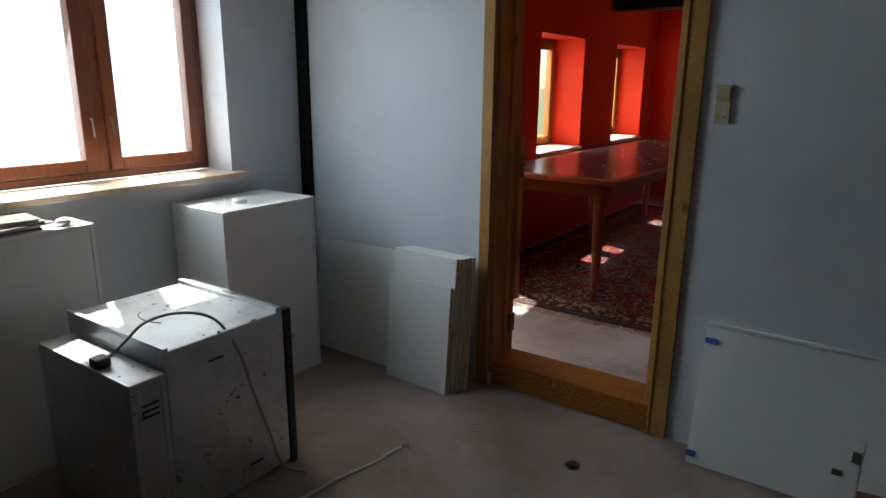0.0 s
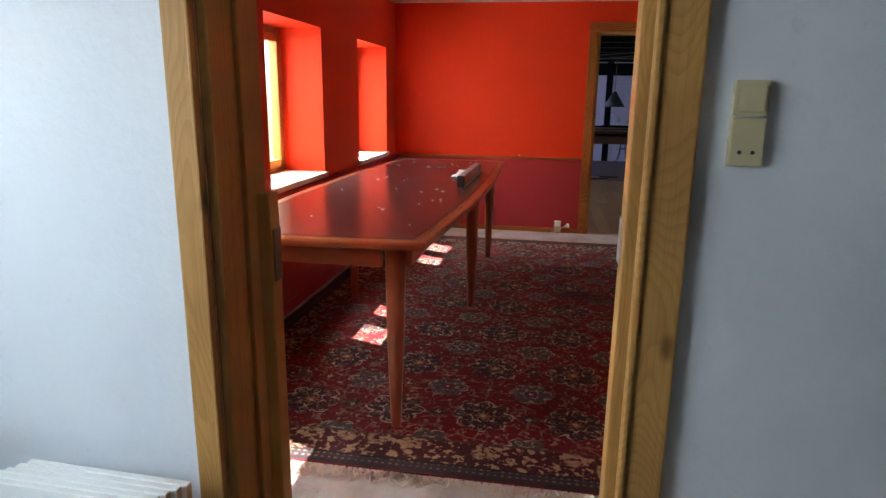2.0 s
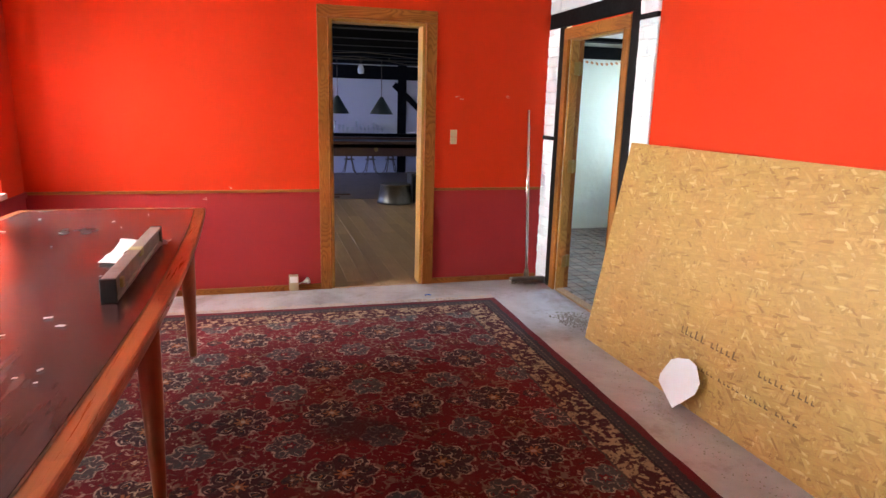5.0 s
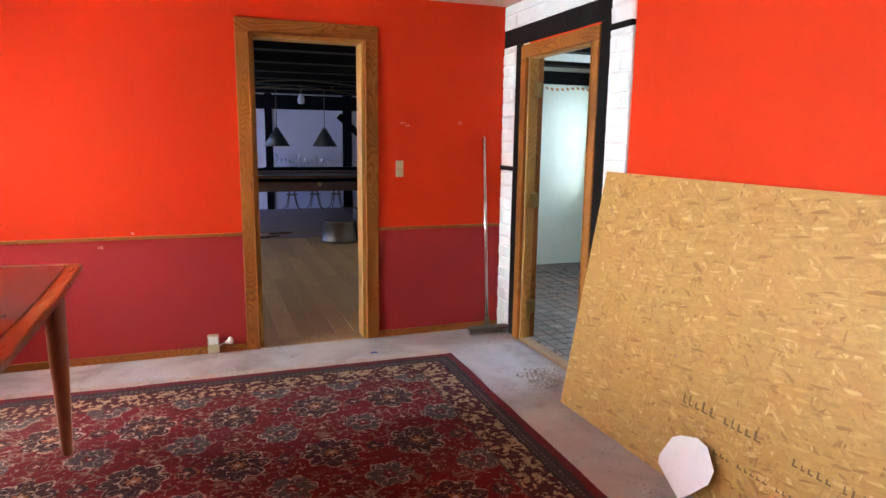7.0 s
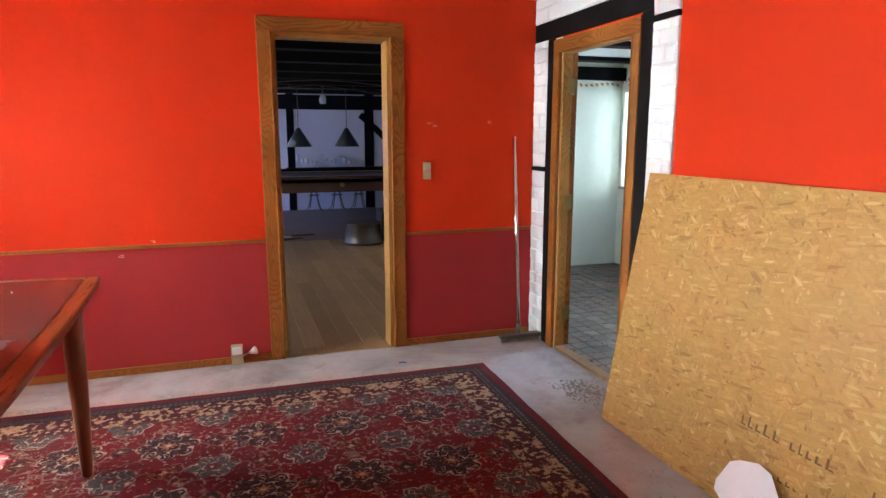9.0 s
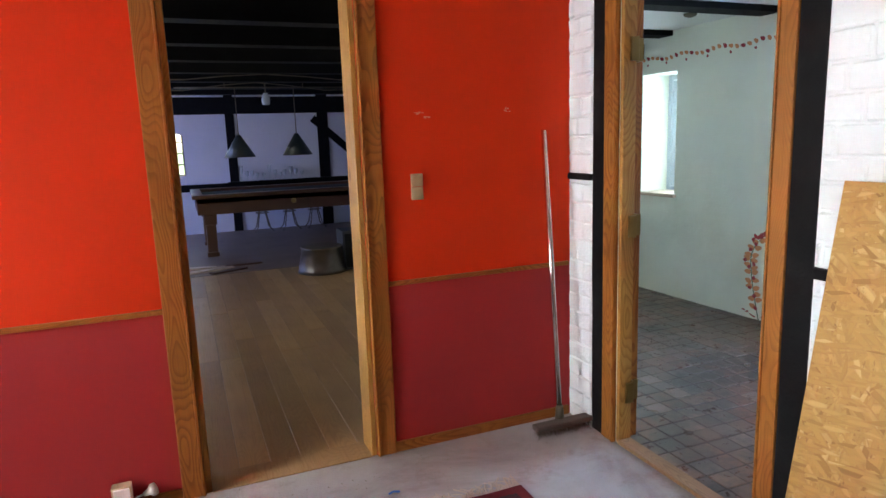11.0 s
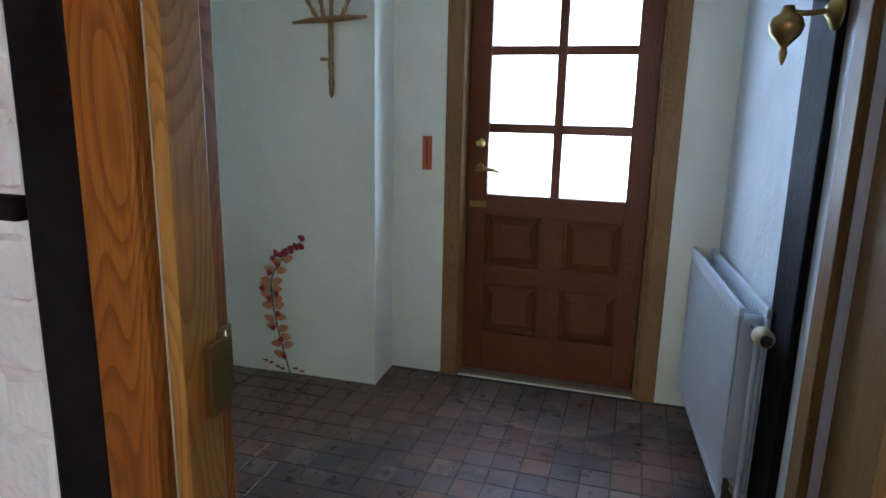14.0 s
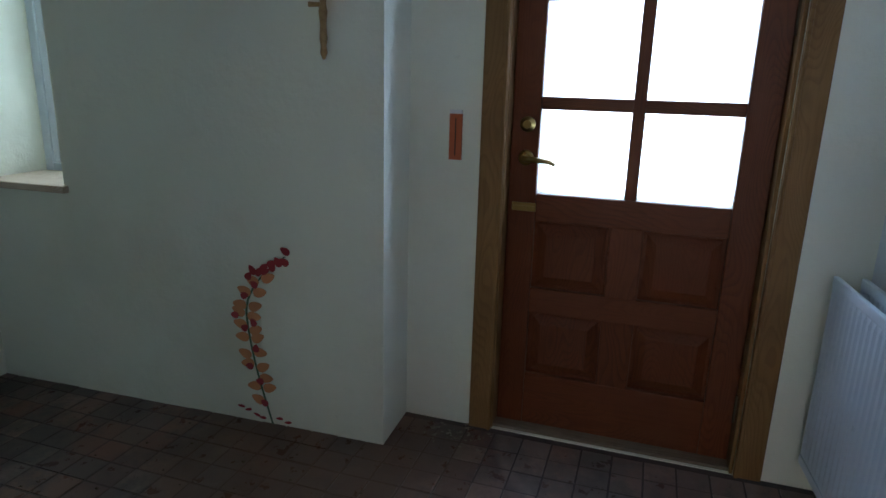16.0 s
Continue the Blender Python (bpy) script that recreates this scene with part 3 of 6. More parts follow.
two_tone = lambda side, u, z: 1 if z < DADO else 0
wall("wall_grey_west", "x", -2.69, -2.95, (-3.6, 2.937), (-0.36, CEIL), [(1.31, 2.43, 0.89, 2.05)], [GREY_WALL], "grey plastered outer wall with a window")
wall("wall_grey_north", "y", 2.937, S, (-2.95, 3.6), (-0.36, CEIL), [(-1.405, -0.515, -0.06, 1.99)], [GREY_WALL, RED, DARK_RED],
     "wall between grey and red room, with a doorway", lambda side, u, z: 0 if side == "near" else (2 if z < DADO else 1), (DADO,))
wall("wall_grey_east", "x", 3.6, 3.8, (-3.6, 3.13), (-0.36, CEIL), [], [GREY_WALL], "grey plastered side wall")
wall("wall_grey_south", "y", -3.6, -3.8, (-2.95, 3.8), (-0.36, CEIL), [], [GREY_WALL], "grey plastered back wall")
wall("wall_red_west", "x", W, -2.70, (S, 8.45), (-0.36, CEIL), [(a, b, *WIN_Z) for a, b in WIN_Y], [RED, DARK_RED],
     "vermilion outer wall over a wine-red dado, with deep windows", two_tone, (DADO,))
wall("wall_red_north", "y", N, 8.45, (W, E), (-0.30, CEIL), [(-0.34, 0.36, 0.0, 1.965)], [RED, DARK_RED, BARN_WALL],
     "vermilion end wall over a wine-red dado, with a doorway", lambda side, u, z: 2 if side == "far" else (1 if z < DADO else 0), (DADO,))
wall("wall_red_east", "x", E, 1.416, (S, 12.3), (-0.30, BARN_CEIL), [(7.206, 7.955, 0.0, 1.885)], [RED, DARK_RED, HALL_WALL, WHITE_BRICK],
     "vermilion side wall with limewashed brick round a doorway",
     lambda side, u, z: 2 if side == "far" or (side == "near" and u > N) else (3 if side == "edge" or z > 1.97 and u > 6.86 else (1 if z < DADO else 0)), (DADO, 1.97))

# skirting, dado rail and sills of the red room
structure("baseboard", a_box((W, N - 0.014, 0), (-0.425, N, 0.045), 0.003), PINE_X, "narrow pine skirting board", "skirting")
structure("baseboard", a_box((0.445, N - 0.014, 0), (1.33, N, 0.045), 0.003), PINE_X, "narrow pine skirting board", "skirting")
structure("baseboard", a_box((W, S, 0), (W + 0.014, N - 0.014, 0.07), 0.003), DARK_RED, "wine-red painted skirting board", "skirting")
structure("trim", a_box((W, N - 0.016, DADO - 0.008), (-0.42, N, DADO + 0.012), 0.004), PINE_X, "slim pine dado rail", "dado rail")
structure("trim", a_box((0.44, N - 0.016, DADO - 0.008), (1.33, N, DADO + 0.012), 0.004), PINE_X, "slim pine dado rail", "dado rail")
structure("trim", a_box((W, S, DADO - 0.02), (W + 0.02, N - 0.016, DADO + 0.012), 0.004), DARK_RED, "wine-red dado rail below the windows", "dado rail")

# ---- doorways ----


def casing(name, axis, plane, out, u0, u1, z0, z1, width, up, across, label, width_b=None):
    """A moulded frame round an opening; out is the way that it stands proud."""
    def b(lo_u, hi_u, lo_z, hi_z, thick, inset):
        bm = bmesh.new()
        d0, d1 = sorted((plane, plane + out * thick))
        lo, hi = ((d0, lo_u, lo_z), (d1, hi_u, hi_z)) if axis == "x" else ((lo_u, d0, lo_z), (hi_u, d1, hi_z))
        box(bm, lo, hi, 0.005)
        d0, d1 = sorted((plane + out * thick * 0.5, plane + out * (thick + 0.006)))
        lo_u, hi_u, lo_z, hi_z = inset
        lo, hi = ((d0, lo_u, lo_z), (d1, hi_u, hi_z)) if axis == "x" else ((lo_u, d0, lo_z), (hi_u, d1, hi_z))
        box(bm, lo, hi, 0.004)
        return bm
    root = tagged(new(name), label, "door frame", kind="structure")
    w = width
    part("side_board", b(u0 - w, u0, z0, z1, 0.018, (u0 - w * 0.16, u0 - w * 0.02, z0, z1 + w * 0.02)), up, root)
    v = width_b or w
    part("side_board", b(u1, u1 + v, z0, z1, 0.018, (u1 + v * 0.02, u1 + v * 0.16, z0, z1 + w * 0.02)), up, root)
    h = max(w, v)
    part("head_board", b(u0 - w, u1 + v, z1, z1 + h, 0.018, (u0 - w * 0.16, u1 + v * 0.16, z1 + h * 0.03, z1 + h * 0.16)), across, root)
    return root


casing("door_frame_grey", "y", 2.937, -1, -1.405, -0.58, FLOOR_A, 1.99, 0.062, HONEY_Z, HONEY_X, "varnished pine frame round the doorway to the red room", 0.084)
casing("door_frame_red_south", "y", S, 1, -1.405, -0.515, 0, 1.99, 0.072, HONEY_Z, HONEY_X, "varnished pine frame on the red side of the doorway")
casing("door_frame_north", "y", N, -1, -0.34, 0.36, 0, 1.965, 0.085, PINE_Z, PINE_X, "orange varnished pine frame round the doorway in the red wall")
casing("door_frame_hall", "x", E, -1, 7.213, 7.955, 0, 1.872, 0.067, PINE_Z, PINE_Y, "orange varnished pine frame round the doorway to the hall", 0.083)


def lining(name, axis, d0, d1, u0, u1, z0, z1, mats, label, t=0.022, stop=True):
    root = tagged(new(name), label, "door lining", kind="structure")
    def b(lo_u, hi_u, lo_z, hi_z, e0=d0, e1=d1):
        return a_box((e0, lo_u, lo_z), (e1, hi_u, hi_z), 0.003) if axis == "x" else a_box((lo_u, e0, lo_z), (hi_u, e1, hi_z), 0.003)
    part("jamb", b(u0, u0 + t, z0, z1), mats[0], root)
    part("jamb", b(u1 - t, u1, z0, z1), mats[0], root)
    part("head", b(u0 + t, u1 - t, z1 - t, z1), mats[1], root)
    if stop:
        m0, m1 = d0 + (d1 - d0) * 0.5, d1 - 0.003
        part("stop", b(u0 + t, u0 + t + 0.012, z0, z1 - t, m0, m1), mats[0], root)
        if stop != "left":
            part("stop", b(u1 - t - 0.012, u1 - t, z0, z1 - t, m0, m1), mats[0], root)
    return root


lin = tagged(new("door_lining_grey"), "honey-coloured knotty pine lining of the doorway to the red room", "door lining", kind="structure")
part("jamb", a_box((-1.405, 2.937, -0.03), (-1.383, S, 1.99), 0.003), HONEY_Z, lin)
part("stop", a_box((-1.383, 3.034, -0.03), (-1.371, S - 0.003, 1.968), 0.003), HONEY_Z, lin)
part("head", a_box((-1.383, 2.937, 1.968), (-0.602, S, 1.99), 0.003), HONEY_X, lin)
part("post", a_box((-0.602, 2.937, -0.03), (-0.516, 3.006, 1.99), 0.006), HONEY_Z, lin)
part("hinge", a_box((-0.6045, 2.972, 1.04), (-0.590, 3.0075, 1.127), 0.0015), STEEL, lin, "pale steel hinge plate let into the post")
part("threshold", a_box((-1.383, 2.93, -0.12), (-0.517, 3.14, 0.006), 0.004), PINE_X, lin, "worn pine step under the doorway")
part("strike_plate", a_box((-1.341, 3.082, 0.93), (-1.336, 3.118, 1.05), 0.001), IRON, lin, "old iron strike plate")
part("hinge", a_box((-1.383, 3.07, 0.12), (-1.357, 3.12, 0.22), 0.003), IRON, lin, "old iron hinge")
part("lock_block", a_box((-1.383, 3.075, 0.30), (-1.341, 3.125, 1.13), 0.004), HONEY_Z, lin, "pine block that carries the latch")
lining("door_lining_north", "y", N, 8.45, -0.34, 0.36, 0, 1.965, (PALE_Z, PALE_X), "pale pine lining of the doorway", stop=False)
lin = lining("door_lining_hall", "x", E, 1.416, 7.206, 7.955, 0, 1.885, (PALE_Z, PALE_X), "pale knotty pine lining of the doorway to the hall", 0.02, stop="left")
part("threshold", a_box((1.345, 7.226, 0.0), (1.414, 7.935, 0.018), 0.004), wood("threshold_wood", (0.33, 0.19, 0.09), (0.16, 0.08, 0.04), "y", 0.6), lin, "worn brown timber threshold")

# folded-back door leaf of the hall
leaf = thing("inner_door", (1.424, 7.952, 0.012), "plain pine door folded right back against the hall wall", "door")
leafm = part("leaf", a_box((0.0, 0.0, 0.0), (0.036, 0.73, 1.87), 0.003), PINE_Z, leaf)
for hz in (0.22, 0.95, 1.66):
    hb = tube([(-0.005, -0.016, hz - 0.05), (-0.005, -0.016, hz + 0.05)], 0.008)
    box(hb, (-0.045, -0.032, hz - 0.045), (-0.008, -0.024, hz + 0.045), 0.001)
    box(hb, (0.0, -0.006, hz - 0.045), (0.034, 0.001, hz + 0.045), 0.001)
    part("hinge", hb, BRASS, leaf, "tarnished brass butt hinge")

# ---- timber frame round the hall doorway ----
def timber(name, lo, hi, label):
    bm = a_box(lo, hi, 0.006)
    bmesh.ops.subdivide_edges(bm, edges=[e for e in bm.edges if e.calc_length() > 0.3], cuts=10)
    for v in bm.verts:
        v.co += Vector((noise.noise(v.co * 3.0), noise.noise(v.co * 3.0 + Vector((9, 0, 0))), 0)) * 0.004
    return structure(name, bm, BLACK, label, "timber")


timber("trim_post_near", (E - 0.012, 7.05, 0), (E + 0.01, 7.145, 1.967), "black painted timber post beside the doorway")
timber("trim_post_far", (E - 0.012, 8.039, 0), (E + 0.01, 8.122, 1.967), "black painted timber post beside the doorway")
timber("trim_beam", (E - 0.014, 7.05, 1.967), (E + 0.01, 8.30, 2.08), "black painted timber beam over the doorway")
timber("trim_rail_far", (E - 0.024, 8.122, 1.145), (E + 0.01, 8.302, 1.175), "black painted rail between limewashed bricks")
timber("trim_rail_near", (E - 0.024, 6.865, 0.915), (E + 0.01, 7.05, 0.95), "black painted rail between limewashed bricks")
timber("trim_rail_top", (E - 0.024, 6.865, 1.905), (E + 0.01, 7.05, 1.935), "black painted rail between limewashed bricks")
timber("trim_corner_post", (-2.70, 2.912, FLOOR_A), (-2.612, 2.94, CEIL), "black painted timber post in the corner of the grey room")

for k, yb in enumerate((6.80,)):
    timber("beam_red_%d" % (k + 1), (W + 0.002, yb, CEIL - 0.14), (E - 0.03, yb + 0.17, CEIL + 0.01), "dark timber beam under the red room's ceiling")

# added board outside the windows; its emission stands in for the bright, sunlit garden
n_backdrop = Nodes("glowing_backdrop")
n_backdrop.put(n_backdrop.bsdf.inputs["Emission Color"], n_backdrop.mix(n_backdrop.step(n_backdrop.noise(2.0, 6, 0.7), 0.35, 0.75), (0.92, 0.98, 1.0), (0.62, 0.75, 0.60)))
n_backdrop.bsdf.inputs["Emission Strength"].default_value = 0.55
structure("backdrop", a_box((-5.6, -4.0, -0.6), (-5.5, 9.5, 3.0), 0), n_backdrop.done((0.3, 0.35, 0.28), 0.9), "added glowing board standing in for the sunlit garden beyond the windows", "backdrop")

# ---- windows ----


def window(name, x, y0, y1, z0, z1, mats, label, inward=1, leaves=2, stile=0.056, glass=GLASS, bars=0):
    """A timber window in a wall across x: frame, hinged casements, panes."""
    root = tagged(new(name), label, "window", kind="structure")
    up, along = mats
    d = 0.06
    a, b = sorted((x, x + inward * d))
    fr = bmesh.new()
    for lo, hi in (((a, y0, z0), (b, y0 + 0.04, z1)), ((a, y1 - 0.04, z0), (b, y1, z1)), ((a, y0 + 0.04, z1 - 0.04), (b, y1 - 0.04, z1)), ((a, y0 + 0.04, z0), (b, y1 - 0.04, z0 + 0.035))):
        box(fr, lo, hi, 0.004)
    if leaves == 2:
        m = (y0 + y1) / 2
        box(fr, (a, m - 0.025, z0 + 0.035), (b, m + 0.025, z1 - 0.04), 0.004)
    part("window_frame", fr, up, root)
    spans = [(y0 + 0.04, y1 - 0.04)] if leaves == 1 else [(y0 + 0.04, m - 0.025), (m + 0.025, y1 - 0.04)]
    for s0, s1 in spans:
        c0, c1 = a + 0.008, b + 0.012 * inward
        c0, c1 = sorted((c0, c1))
        lo_z, hi_z = z0 + 0.038, z1 - 0.043
        cs = bmesh.new()
        for lo, hi in (((c0, s0, lo_z), (c1, s0 + stile, hi_z)), ((c0, s1 - stile, lo_z), (c1, s1, hi_z)), ((c0, s0 + stile, hi_z - stile), (c1, s1 - stile, hi_z)), ((c0, s0 + stile, lo_z), (c1, s1 - stile, lo_z + stile))):
            box(cs, lo, hi, 0.006)
        for k in range(bars):
            zb = lo_z + (hi_z - lo_z) * (k + 1) / (bars + 1)
            box(cs, (c0 + 0.005, s0 + stile, zb - 0.012), (c1 - 0.005, s1 - stile, zb + 0.012), 0.003)
        casement = part("casement", cs, up, root)
        g = (c0 + c1) / 2
        pane = part("pane", a_box((g - 0.003, s0 + stile - 0.005, lo_z + stile - 0.005), (g + 0.003, s1 - stile + 0.005, hi_z - stile + 0.005), 0), glass, casement)
        pane.visible_shadow = False
        side = s1 - 0.02 if s0 < (y0 + y1) / 2 - 0.05 else s0 + 0.02
        hk = tube([(c1 + 0.004, side, z0 + 0.28), (c1 + 0.02, side, z0 + 0.28), (c1 + 0.022, side + 0.0, z0 + 0.20)], 0.006, 8)
        part("stay", hk, IRON, casement, "dark iron window catch")
    return root


window("window_grey", -2.945, 1.31, 2.43, 0.92, 2.05, (RED_Z, RED_Y), "red-brown stained two-casement window, brightly backlit", stile=0.06)
for i, (a, b) in enumerate(WIN_Y):
    window("window_red_%d" % (i + 1), -2.685, a, b, *WIN_Z, (PINE_Z, PINE_Y), "varnished pine two-casement window in a deep reveal")
    sb = a_box((-2.63, a, WIN_Z[0] - 0.03), (W + 0.03, b, WIN_Z[0] + 0.006), 0.006)
    structure("sill_red", sb, paint("sill_paint_%d" % i, (0.72, 0.55, 0.48), (0.5, 0.3, 0.25), 0.4), "pale painted window sill, sunlit", "window sill")
structure("sill_grey", a_box((-2.885, 1.20, 0.888), (-2.61, 2.485, 0.917), 0.006), SILL_WOOD, "dusty wooden window sill with a brown front edge", "window sill")

# ---- entrance hall ----
HY1 = 10.28
SOUTH = pose(3.64, 7.10, 0, 0, 0, 4.3)      # the slanting radiator wall, x away from the corner
EAST = pose(3.391, 8.56, 0, 0, 0, 2.0)      # the slanting flower wall, y away from its corner


def onto(ob, m):
    ob.matrix_basis = m @ ob.matrix_basis
    return ob


structure("floor_hall", a_box((1.400, 6.85, -0.3), (3.95, 10.4, -0.0025), 0), GROUT, "dark mortar bed under the hall tiles", "floor")
structure("ceiling_hall", a_box((1.40, 6.75, HALL_CEIL), (4.0, 10.45, HALL_CEIL + 0.12), 0), CEILING, "white plaster ceiling of the hall", "ceiling")
onto(wall("wall_hall_south", "y", 0.0, -0.16, (-2.235, 0.3), (-0.3, HALL_CEIL), [(-2.03, -1.27, 0.0, 1.95)], [HALL_BLUE], "worn white plastered wall behind the radiator"), SOUTH)
wall("wall_hall_north", "y", HY1, 10.45, (1.417, 3.9), (-0.3, HALL_CEIL), [], [HALL_WALL], "white plastered end wall of the hall")
onto(wall("wall_hall_east", "x", 0.0, 0.38, (0.0, 1.75), (-0.3, HALL_CEIL), [(1.285, 1.67, 0.84, 1.81)], [HALL_WALL], "white plastered outer wall with a small window"), EAST)
wall("wall_hall_door", "x", 3.64, 3.80, (7.0, 8.57), (-0.3, HALL_CEIL), [(7.385, 8.235, 0.0, 1.975)], [HALL_WALL], "white plastered wall in the recess of the front door")
onto(window("window_hall", 0.34, 1.285, 1.67, 0.84, 1.81, (WHITE_METAL, WHITE_METAL), "small white painted window in a deep reveal", inward=-1, leaves=1, stile=0.045, glass=FROST), EAST)
onto(structure("sill_hall", a_box((-0.025, 1.265, 0.815), (0.28, 1.68, 0.843), 0.005), SILL_WOOD, "wooden sill of the small hall window", "window sill"), EAST)
timber("trim_hall_beam", (1.420, 10.22, 1.93), (3.36, HY1, 2.06), "black painted beam under the hall ceiling")
onto(timber("trim_hall_post", (-1.065, -0.01, 0), (-0.865, 0.022, HALL_CEIL), "black painted post in the plaster beside the radiator"), SOUTH)
BROWN_Z = wood("brown_frame_wood", (0.25, 0.135, 0.05), (0.14, 0.065, 0.022), "z", 0.5, knots=False, ring=0.4, gloss=0.25)
BROWN_Y = wood("brown_frame_wood_y", (0.25, 0.135, 0.05), (0.14, 0.065, 0.022), "y", 0.5, knots=False, ring=0.4, gloss=0.25)
casing("door_frame_front", "x", 3.64, -1, 7.385, 8.225, 0, 1.975, 0.085, BROWN_Z, BROWN_Y, "brown timber frame round the front door")

onto(casing("door_frame_side", "y", 0.0, 1, -2.03, -1.27, 0, 1.95, 0.10, BROWN_Z, BROWN_Y, "brown moulded frame of the closed side door"), SOUTH)
lining("door_lining_front", "x", 3.64, 3.80, 7.385, 8.235, 0.0, 1.975, (BROWN_Z, BROWN_Y), "brown timber lining behind the front door", 0.012, stop=False)
lf = tagged(new("door_stop_front"), "brown timber rebate round the front door", "door frame", kind="structure")
for s0, s1, h0, h1 in ((7.397, 7.45, 0.0, 1.963), (8.17, 8.223, 0.0, 1.963), (7.45, 8.17, 1.90, 1.963)):
    part("stop", a_box((3.750, s0, h0), (3.798, s1, h1), 0.003), BROWN_Z, lf)
sd = thing("side_door", SOUTH @ pose(-2.02, -0.06, 0.005), "closed plain brown door in the hall's side wall", "door")
part("leaf", a_box((0, 0, 0), (0.74, 0.04, 1.94), 0.003), BROWN_Z, sd)

# front door: stiles, rails, panels, six panes with a curved top
fd = thing("front_door", (3.70, 7.40, 0.015), "mahogany front door with six bright panes over four panels", "door")
FW, FH = 0.82, 1.945
cx = FW / 2
st = bmesh.new()
for y0, y1 in ((0, 0.096), (FW - 0.096, FW)):
    box(st, (0, y0, 0), (0.045, y1, FH), 0.004)
part("stile", st, DOOR_Z, fd)
part("muntin", a_box((0.004, cx - 0.02, 0.878), (0.041, cx + 0.02, 1.84), 0.004), DOOR_Z, fd)
part("muntin", a_box((0.004, cx - 0.055, 0.19), (0.041, cx + 0.055, 0.79), 0.004), DOOR_Z, fd)
for z0, z1 in ((0, 0.202), (0.444, 0.536), (0.78, 0.878)):
    part("rail", a_box((0.002, 0.096, z0), (0.043, FW - 0.096, z1), 0.004), DOOR_Y, fd)
for z0, z1 in ((1.163, 1.205), (1.505, 1.544)):
    part("glazing_bar", a_box((0.006, 0.096, z0), (0.039, FW - 0.096, z1), 0.004), DOOR_Y, fd)
top = bmesh.new()
under = []
for k in range(33):
    y = 0.096 + (FW - 0.192) * k / 32
    t = abs(y - cx) / (cx - 0.096)
    under.append((y, 1.762 + 0.074 * (0.5 + 0.5 * math.cos(math.pi * min(1.0, t / 0.82)))))
ring = []
for x in (0.0, 0.045):
    ring.append([[top.verts.new((x, y, z)) for y, z in under], [top.verts.new((x, y, FH)) for y, z in under]])
for k in range(32):
    for side in (0, 1):
        lo, hi = ring[side]
        top.faces.new((lo[k], lo[k + 1], hi[k + 1], hi[k]))
    top.faces.new((ring[0][0][k], ring[1][0][k], ring[1][0][k + 1], ring[0][0][k + 1]))
    top.faces.new((ring[0][1][k], ring[0][1][k + 1], ring[1][1][k + 1], ring[1][1][k]))
bmesh.ops.recalc_face_normals(top, faces=top.faces[:])
part("top_rail", top, DOOR_Y, fd, "top rail with a curved lower edge")
for y0, y1 in ((0.096, cx - 0.055), (cx + 0.055, FW - 0.096)):
    for z0, z1 in ((0.202, 0.444), (0.536, 0.78)):
        pb = a_box((0.024, y0, z0), (0.034, y1, z1), 0)
        rim_v = [pb.verts.new((0.022, y, z)) for y, z in ((y0 + 0.012, z0 + 0.012), (y1 - 0.012, z0 + 0.012), (y1 - 0.012, z1 - 0.012), (y0 + 0.012, z1 - 0.012))]
        top_v = [pb.verts.new((0.005, y, z)) for y, z in ((y0 + 0.045, z0 + 0.045), (y1 - 0.045, z0 + 0.045), (y1 - 0.045, z1 - 0.045), (y0 + 0.045, z1 - 0.045))]
        for i in range(4):
            pb.faces.new((rim_v[i], rim_v[(i + 1) % 4], top_v[(i + 1) % 4], top_v[i]))
        pb.faces.new(top_v)
        bmesh.ops.recalc_face_normals(pb, faces=pb.faces[:])
        part("panel", pb, DOOR_Z, fd)
for y0, y1 in ((0.096, cx - 0.02), (cx + 0.02, FW - 0.096)):
    for z0, z1 in ((0.878, 1.163), (1.205, 1.505), (1.544, 1.845)):
        pn = part("pane", a_box((0.020, y0 - 0.004, z0 - 0.004), (0.025, y1 + 0.004, z1 + 0.004), 0), FROST, fd, "bright patterned glass pane")
        pn.visible_shadow = False
LY = FW - 0.055
hb = lathe([(0.026, 0), (0.026, 0.006), (0.018, 0.012)], 20)
hb.transform(pose(0, LY, 1.0, 0, -90, 0))
lev = tube([(0, LY, 1.0), (-0.045, LY, 1.0), (-0.05, LY - 0.03, 1.0), (-0.05, LY - 0.085, 0.995), (-0.045, LY - 0.105, 0.985)], [0.011, 0.011, 0.010, 0.008, 0.006], 12)
hd = part("handle", hb, BRASS, fd, "brass lever handle")
part("lever", lev, BRASS, hd)
kb = lathe([(0.026, 0), (0.026, 0.008), (0.014, 0.014), (0.014, 0.02)], 20)
kb.transform(pose(0, LY, 1.113, 0, -90, 0))
part("lock_rosette", kb, BRASS, fd, "round brass lock plate")
mp = bmesh.new()
box(mp, (-0.006, LY - 0.045, 0.815), (0.002, LY + 0.04, 0.845), 0.003)
box(mp, (-0.010, LY - 0.04, 0.828), (-0.004, LY + 0.035, 0.834), 0.001)
part("letter_catch", mp, BRASS, fd, "small tarnished brass plate")
for hz in (0.2, 1.45):
    part("hinge", tube([(-0.006, -0.004, hz - 0.05), (-0.006, -0.004, hz + 0.05)], 0.008), IRON, fd)
structure("doorstep", a_box((3.655, 7.385, -0.012), (3.80, 8.235, 0.012), 0.004), wood("doorstep_wood", (0.2, 0.15, 0.1), (0.1, 0.07, 0.05), "y", 0.7), "worn grey-brown front door sill", "door sill")

# radiator
rad = thing("radiator", SOUTH @ pose(-0.90, 0.005, 0.0), "white panel radiator with fluted front, on the hall wall", "radiator")
RL, RZ0, RZ1 = 0.87, 0.115, 0.738


